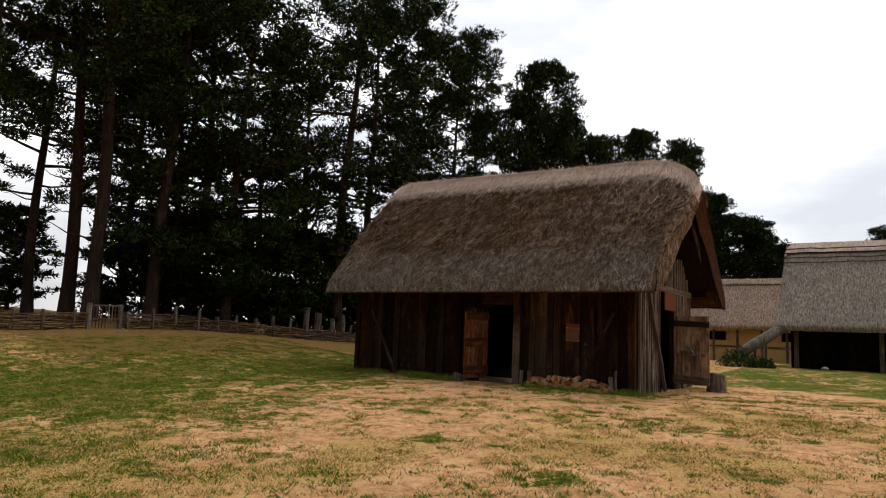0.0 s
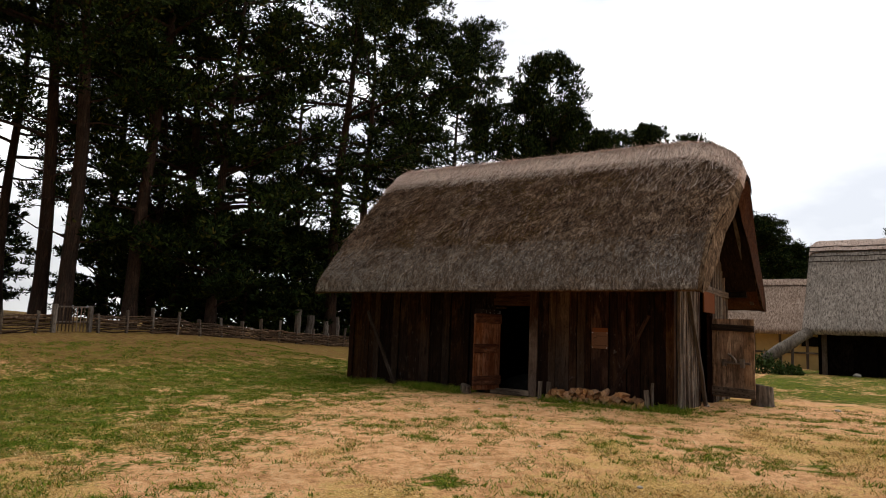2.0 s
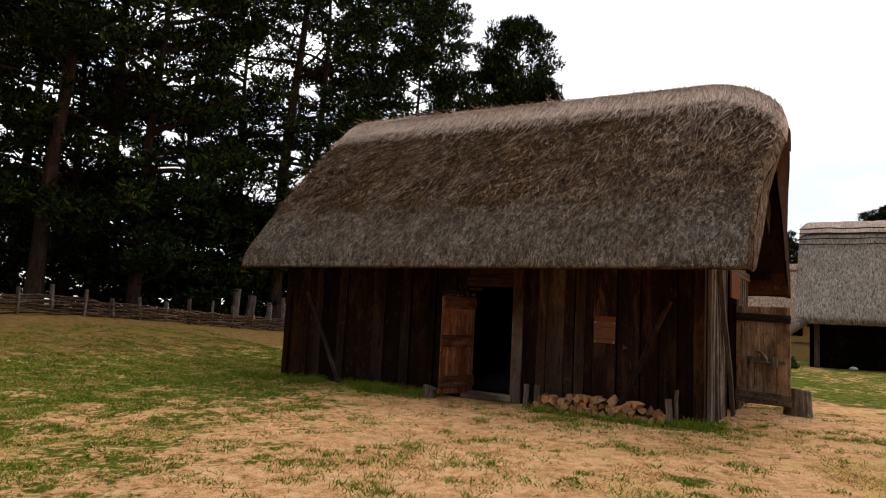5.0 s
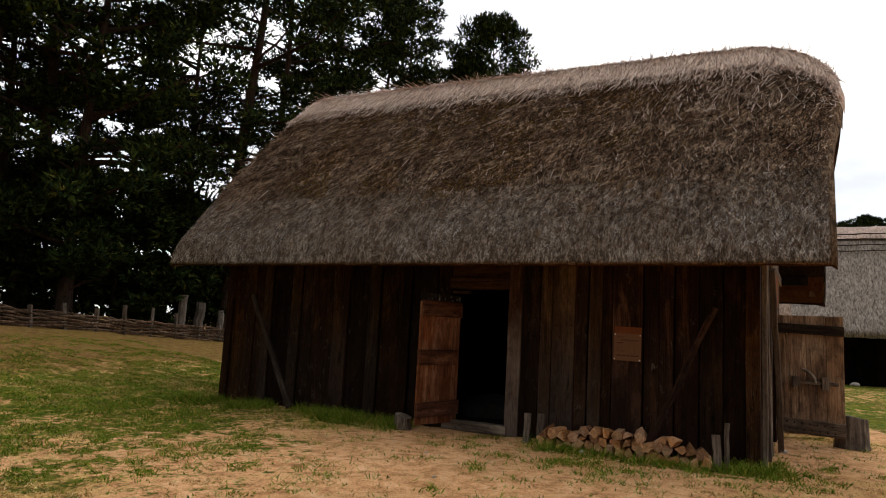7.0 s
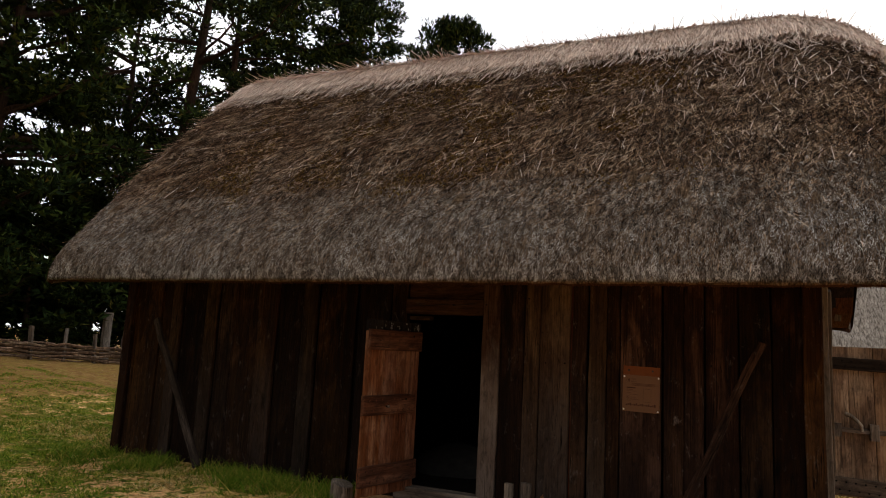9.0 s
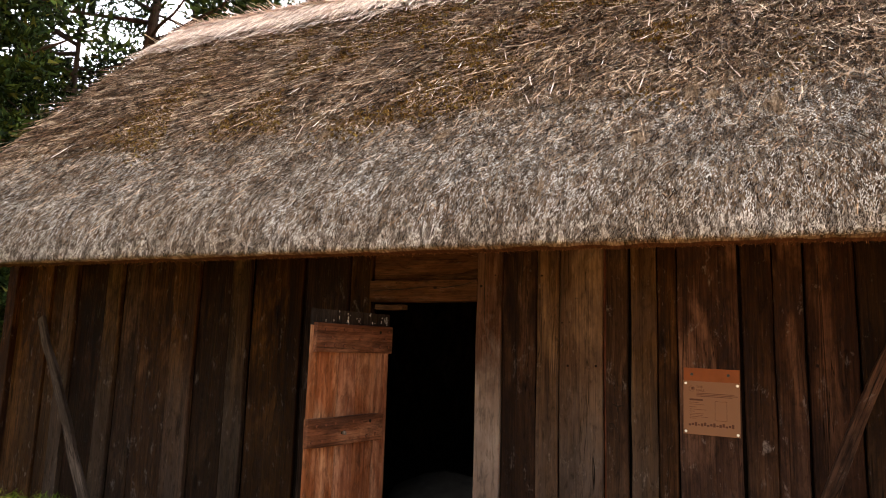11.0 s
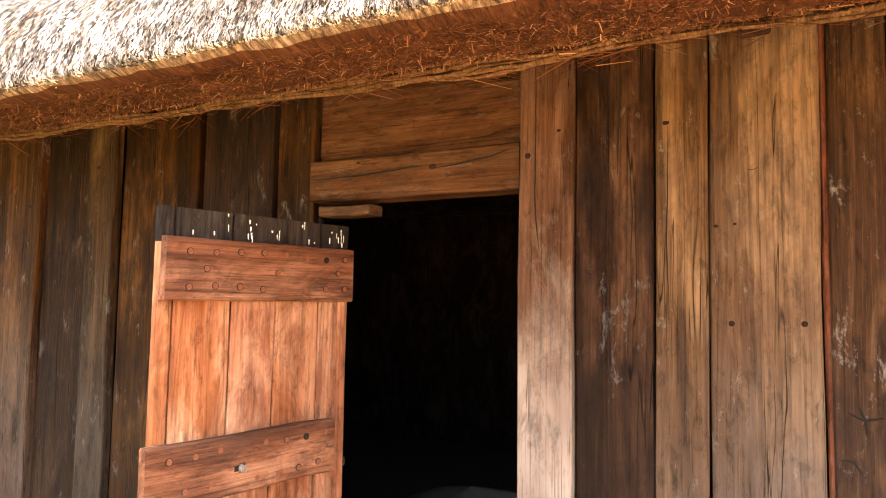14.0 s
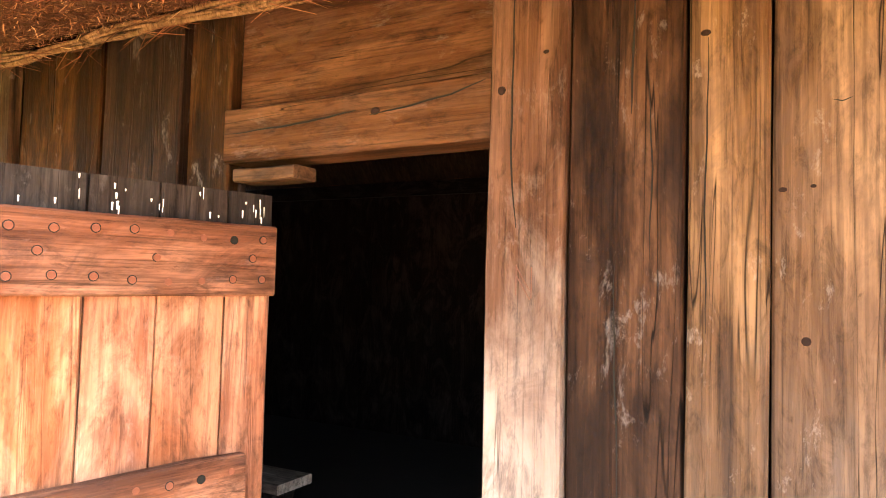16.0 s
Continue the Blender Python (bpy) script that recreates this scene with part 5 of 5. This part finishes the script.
# ---- trees ----
def pine_meshes(seed, h, base, reach, limbs, clumps, per, lean=0.03, shape=0.5, needle=0.2):
    rnd = random.Random(seed)
    rng = np.random.default_rng(seed)
    dirx, diry = rnd.uniform(-lean, lean), rnd.uniform(-lean, lean)

    def axis(z):
        return Vector((dirx * z + 0.15 * math.sin(z * 0.35 + seed), diry * z + 0.12 * math.cos(z * 0.3 + seed), z))

    r0 = h * 0.0105 + 0.05
    n = 14
    chunks = [tube([axis(h * i / n) for i in range(n + 1)], [r0 * (1 - 0.9 * (i / n) ** 1.1) * (1.25 if i == 0 else 1) for i in range(n + 1)], 9)]
    tris = []
    for b in range(7 if base > 5 else 2):
        z, a, L = base * (0.35 + 0.65 * rnd.random()), rnd.uniform(0, 6.28), rnd.uniform(1.0, 3.0)
        p, pts = axis(z), []
        d = Vector((math.cos(a), math.sin(a), rnd.uniform(0.0, 0.5)))
        for i in range(5):
            pts.append(p.copy())
            p = p + (d + Vector((rnd.uniform(-0.4, 0.4), rnd.uniform(-0.4, 0.4), rnd.uniform(-0.3, 0.3)))).normalized() * L / 4
        chunks.append(tube(pts, [0.05, 0.04, 0.03, 0.02, 0.01], 5))
    for b in range(limbs):
        f = (b + rnd.random()) / limbs
        z = base + (h - base) * f
        L = reach * max(0.0, math.sin(math.pi * min(1.0, (f * 0.86 + 0.12)) ** shape)) ** 0.65 * rnd.uniform(0.5, 1.15) + 0.4
        a = rnd.uniform(0, 2 * math.pi)
        d = Vector((math.cos(a), math.sin(a), rnd.uniform(-0.05, 0.28) + 0.4 * f * f))
        pts, p = [], axis(z)
        m = 5
        for i in range(m + 1):
            pts.append(p.copy())
            d2 = d + Vector((rnd.uniform(-0.25, 0.25), rnd.uniform(-0.25, 0.25), rnd.uniform(-0.12, 0.2)))
            p = p + d2.normalized() * L / m
        chunks.append(tube(pts, [max(0.012, 0.10 * (1 - i / (m + 0.6)) * L / reach) for i in range(m + 1)], 5))
        for c in range(clumps):
            u = 0.36 + 0.66 * (c + rnd.random()) / clumps
            i = min(m - 1, int(u * m))
            q = pts[i].lerp(pts[i + 1], min(1.0, u * m - i))
            q = q + Vector((rnd.gauss(0, 0.5), rnd.gauss(0, 0.5), rnd.gauss(0.1, 0.22)))
            s = rnd.uniform(0.4, 0.9) * (0.5 + reach * 0.085)
            dirs = rng.normal(size=(per, 3))
            dirs /= np.linalg.norm(dirs, axis=1)[:, None]
            rad = rng.uniform(0.15, 1.0, per) ** 0.5
            cen = np.array(q) + dirs * rad[:, None] * np.array([s, s, s * 0.46])
            out = dirs * np.array([1, 1, 0.5]) + np.array([0, 0, 0.5]) + rng.normal(0, 0.5, (per, 3))
            out /= np.linalg.norm(out, axis=1)[:, None]
            side = np.cross(out, rng.normal(size=(per, 3)))
            side /= np.linalg.norm(side, axis=1)[:, None] + 1e-9
            ln = needle * rng.uniform(0.7, 1.5, per)[:, None]
            tris.append(np.stack([cen - side * ln * 0.3, cen + side * ln * 0.3, cen + out * ln * 1.25], axis=1))
    vs, fs = join(chunks)
    return mesh_of("trunk", vs, fs, M_BARK, True), soup("crown", np.concatenate(tris), M_NEEDLE)


def pine(x, y, meshes, scale=1.0, turn=0.0, label="tall dark Scots pine with a bare trunk", wide=1.0):
    ob = thing("pine_tree", label, "tree", (x, y, lie(x, y) - 0.1), "pines behind the fence")
    ob.rotation_euler = (0, 0, turn)
    ob.scale = (scale * wide, scale * wide, scale)
    part("trunk", meshes[0], ob)
    part("crown", meshes[1], ob)
    return ob


TALL = [pine_meshes(1, 24, 7.5, 5.4, 33, 8, 85, needle=0.15), pine_meshes(2, 26, 9, 5.8, 33, 8, 85, needle=0.15), pine_meshes(3, 22, 6.5, 5.0, 31, 8, 85, needle=0.15)]
FULL = [pine_meshes(4, 19, 1.6, 4.8, 46, 8, 80, shape=0.8, needle=0.17), pine_meshes(5, 22, 2.2, 5.2, 50, 8, 80, shape=0.8, needle=0.17)]
BARE = pine_meshes(7, 17, 3.0, 4.2, 44, 2, 50, shape=0.7, needle=0.13)
BUSHY = pine_meshes(8, 14, 0.8, 5.0, 60, 8, 85, shape=0.7, needle=0.15)
LOW = pine_meshes(6, 7, 0.3, 2.8, 30, 7, 60, shape=0.9)


def by_ray(y20, dist):
    """A place beyond the fence: where its line of sight from the start crosses x = -20, and its distance."""
    d = Vector((-28.0, y20 + 14.6, 0)).normalized()
    p = Vector((8.0, -14.6, 0)) + d * dist
    return p.x, p.y


for y20, dist, kind, s, turn in ((-2.6, 36, TALL[2], 0.85, 1), (-1.2, 34, TALL[0], 1.0, 2), (-0.1, 33, TALL[1], 1.0, 4), (-4.4, 32, TALL[1], 1.0, 3),
                                 (2.5, 34, TALL[0], 1.0, 5.1), (4.5, 36, FULL[1], 1.0, 0.4), (6.4, 35, FULL[0], 1.05, 2.2), (9.5, 37, FULL[1], 0.45, 1.3),
                                 (14.0, 38, TALL[1], 0.98, 0.8), (16.8, 41, FULL[1], 1.0, 2.9), (20.5, 44, FULL[1], 1.05, 4.4), (11.3, 40, BARE, 1.0, 1.0),
                                 (-7.0, 36, TALL[0], 1.0, 1.7), (1.2, 43, TALL[2], 1.0, 0.3), (8.0, 44, TALL[2], 0.85, 3.6), (25.5, 46, FULL[1], 0.9, 5.5), (3.4, 37, FULL[0], 0.9, 5.9)):
    px, py = by_ray(y20, dist)
    pine(px, py, kind, s, turn)
for x, y, kind, s, turn, wide in ((-19.2, 27.2, FULL[1], 1.09, 1.1, 0.8), (-16.4, 28.5, BUSHY, 1.3, 5.2, 0.6), (-14.0, 29.2, BUSHY, 1.47, 2.4, 0.62), (-12.4, 30.0, BUSHY, 1.2, 1.4, 0.5), (-10.4, 31, BUSHY, 1.1, 0.3, 0.75), (-8.0, 33, BUSHY, 1.14, 0.8, 0.7), (-6.3, 34, BUSHY, 1.08, 4.2, 0.6), (-5.2, 40, BUSHY, 0.88, 3.0, 0.85), (-3.0, 40, BUSHY, 0.74, 4.0, 1.0), (-0.7, 41, BUSHY, 0.60, 5.0, 1.1),
                                  (1.6, 46, BUSHY, 0.52, 0.6, 0.7), (-15.5, 34, FULL[1], 0.85, 4.8, 0.8), (-4.2, 42, BUSHY, 0.78, 2.0, 1.0), (-1.8, 42, BUSHY, 0.66, 5.6, 1.1), (0.4, 43, BUSHY, 0.56, 1.7, 1.2), (7.2, 44, BUSHY, 0.72, 1.0, 1.0), (9.5, 45, BUSHY, 0.68, 3.0, 1.0)):
    pine(x, y, kind, s, turn, "dense dark pine with foliage to low down", wide)
for i, (y20, dist, s) in enumerate(((-3.4, 40, 0.7), (0.8, 38, 0.6), (3.4, 39, 0.8), (5.5, 37, 0.8), (8.2, 36, 0.8), (10.5, 38, 0.8), (12.8, 40, 0.8), (15.4, 42, 0.8), (-6, 42, 0.7), (19, 46, 0.9))):
    px, py = by_ray(y20, dist)
    pine(px, py, LOW, s, i * 1.3, "low dark evergreen under the pines", 1.2)


# ---- wattle fence ----
fence = thing("wattle_fence", "low woven hazel wattle fence with upright stakes", "fence", (-15.0, 3.0, lie(-15, 3)))
fo = Vector(fence.location)
rf = random.Random(8)
ys = [v for v in np.arange(-9.0, 13.5, 0.95) if not -3.0 < v < -1.5]
for i, y in enumerate(ys):
    z = lie(-15, y)
    hgt = rf.uniform(0.55, 0.92) if y > -1 else rf.uniform(0.6, 0.72)
    beam("stake", Vector((-15 + rf.uniform(-0.03, 0.03), y, z - 0.05)) - fo, Vector((-15 + rf.uniform(-0.08, 0.08), y + rf.uniform(-0.1, 0.1), z + hgt)) - fo, rf.uniform(0.08, 0.16), 0.07, M_GREY if i % 3 else M_PALEPOST, fence, seed=600 + i, segs=2)
for layer in range(9):
    y = -9.2
    while y < 13.4:
        L = rf.uniform(2.0, 3.6)
        if y < -2.75 < y + L:
            L = -2.75 - y
        if -2.75 <= y < -1.75:
            y = -1.75
        pts = []
        for q in range(9):
            yy = y + L * q / 8
            zz = lie(-15, yy) + 0.04 + layer * (0.062 if yy < 2 else 0.052) + rf.uniform(-0.03, 0.03)
            pts.append(Vector((-15 + 0.06 * math.sin(yy * math.pi / 0.95 + layer * math.pi), yy, zz)) - fo)
        r0 = rf.uniform(0.02, 0.036)
        if L > 0.3:
            part("rod", mesh_of("rod", *tube(pts, [r0] * 8 + [r0 * 0.5], 5), M_WATTLE), fence)
        y += max(0.2, L * rf.uniform(0.8, 0.98)) if y + L != -2.75 else L
wgate = thing("wattle_gate", "small hurdle gate of upright rods in the wattle fence", "gate", (-15.0, -2.25, lie(-15, -2.25)), kind="")
for dy in (-0.55, 0.55):
    beam("gate_post", (0, dy, -0.05), (0, dy, 0.86), 0.15, 0.12, M_PALEPOST, wgate, seed=int(dy * 10) + 660)
for z in (0.32, 0.78):
    beam("rail", (0.05, -0.5, z), (0.05, 0.5, z + 0.03), 0.05, 0.05, M_PALEPOST, wgate, up=(0, 0, 1), seed=int(z * 70))
for i in range(9):
    beam("rod", (0.08, -0.44 + i * 0.11, 0.03), (0.08, -0.44 + i * 0.11 + rf.uniform(-0.02, 0.02), 0.8), 0.03, 0.03, M_WATTLE, wgate, seed=670 + i, segs=2)
for x, y, h, r in ((-17.9, 10.6, 1.5, 0.2), (-17.3, 9.3, 1.7, 0.16), (-18.0, 11.9, 1.3, 0.14), (-18.5, 13.2, 1.6, 0.18)):
    ob = thing("broken_trunk", "pale barkless broken trunk standing behind the fence", "tree trunk", (x, y, lie(x, y) - 0.1), "broken trunks")
    beam("bole", (0, 0, 0), (rf.uniform(-0.1, 0.1), rf.uniform(-0.1, 0.1), h), r * 2, r * 1.7, M_PALEPOST, ob, rough=0.03, segs=6, cham=r * 0.6, seed=int(h * 100))

# ---- by the barn ----
prop = thing("leaning_log", "thick grey log leaning against the barn thatch", "log", (1.7, 16.9, lie(1.7, 16.9)))
part("bole", mesh_of("bole", *tube([(-0.2, 0, 0.5), (-0.15, 0.02, 0.54), (0.3, 0.2, 0.9), (0.7, 0.5, 1.2), (1.05, 0.8, 1.5), (1.3, 1.1, 1.66)], [0.15, 0.21, 0.24, 0.24, 0.22, 0.2], 14), M_PALEPOST, True), prop)
for dx in (0.35, 0.75):
    beam("support", (dx, 0.1 + 0.45 * dx, 0), (dx + 0.04, 0.1 + 0.45 * dx, 0.72 + dx * 0.6), 0.10, 0.10, M_GREY, prop, seed=int(dx * 100))


def shrub(x, y, r, h, n, seed, label):
    ob = thing("shrub", label, "bush", (x, y, lie(x, y)))
    rng = np.random.default_rng(seed)
    d = rng.normal(size=(n, 3))
    d /= np.linalg.norm(d, axis=1)[:, None]
    d[:, 2] = np.abs(d[:, 2])
    lump = 1 + 0.35 * np.sin(d[:, 0] * 5 + seed) * np.cos(d[:, 1] * 6)
    c = d * (rng.uniform(0.2, 1, n) ** 0.4 * lump)[:, None] * np.array([r, r * 0.7, h])
    a = rng.normal(size=(n, 3)) + d
    a /= np.linalg.norm(a, axis=1)[:, None]
    b = np.cross(a, rng.normal(size=(n, 3)))
    b /= np.linalg.norm(b, axis=1)[:, None]
    ln = rng.uniform(0.05, 0.12, n)[:, None]
    part("foliage", soup("foliage", np.stack([c - b * ln * 0.4, c + b * ln * 0.4, c + a * ln], axis=1), M_LEAF), ob)
    stems = []
    for i in range(6):
        t = 2 * math.pi * i / 6
        stems.append(tube([(0, 0, -0.03), (0.3 * r * math.cos(t), 0.3 * r * math.sin(t), h * 0.4), (0.6 * r * math.cos(t), 0.5 * r * math.sin(t), h * 0.75)], [0.02, 0.015, 0.006], 5))
    part("stem", mesh_of("stem", *join(stems), M_BARK), ob)


shrub(1.6, 16.2, 0.75, 0.75, 1500, 1, "dark green shrub growing under the leaning log")
shrub(2.5, 16.3, 0.5, 0.4, 800, 2, "low green weeds beside the leaning log")
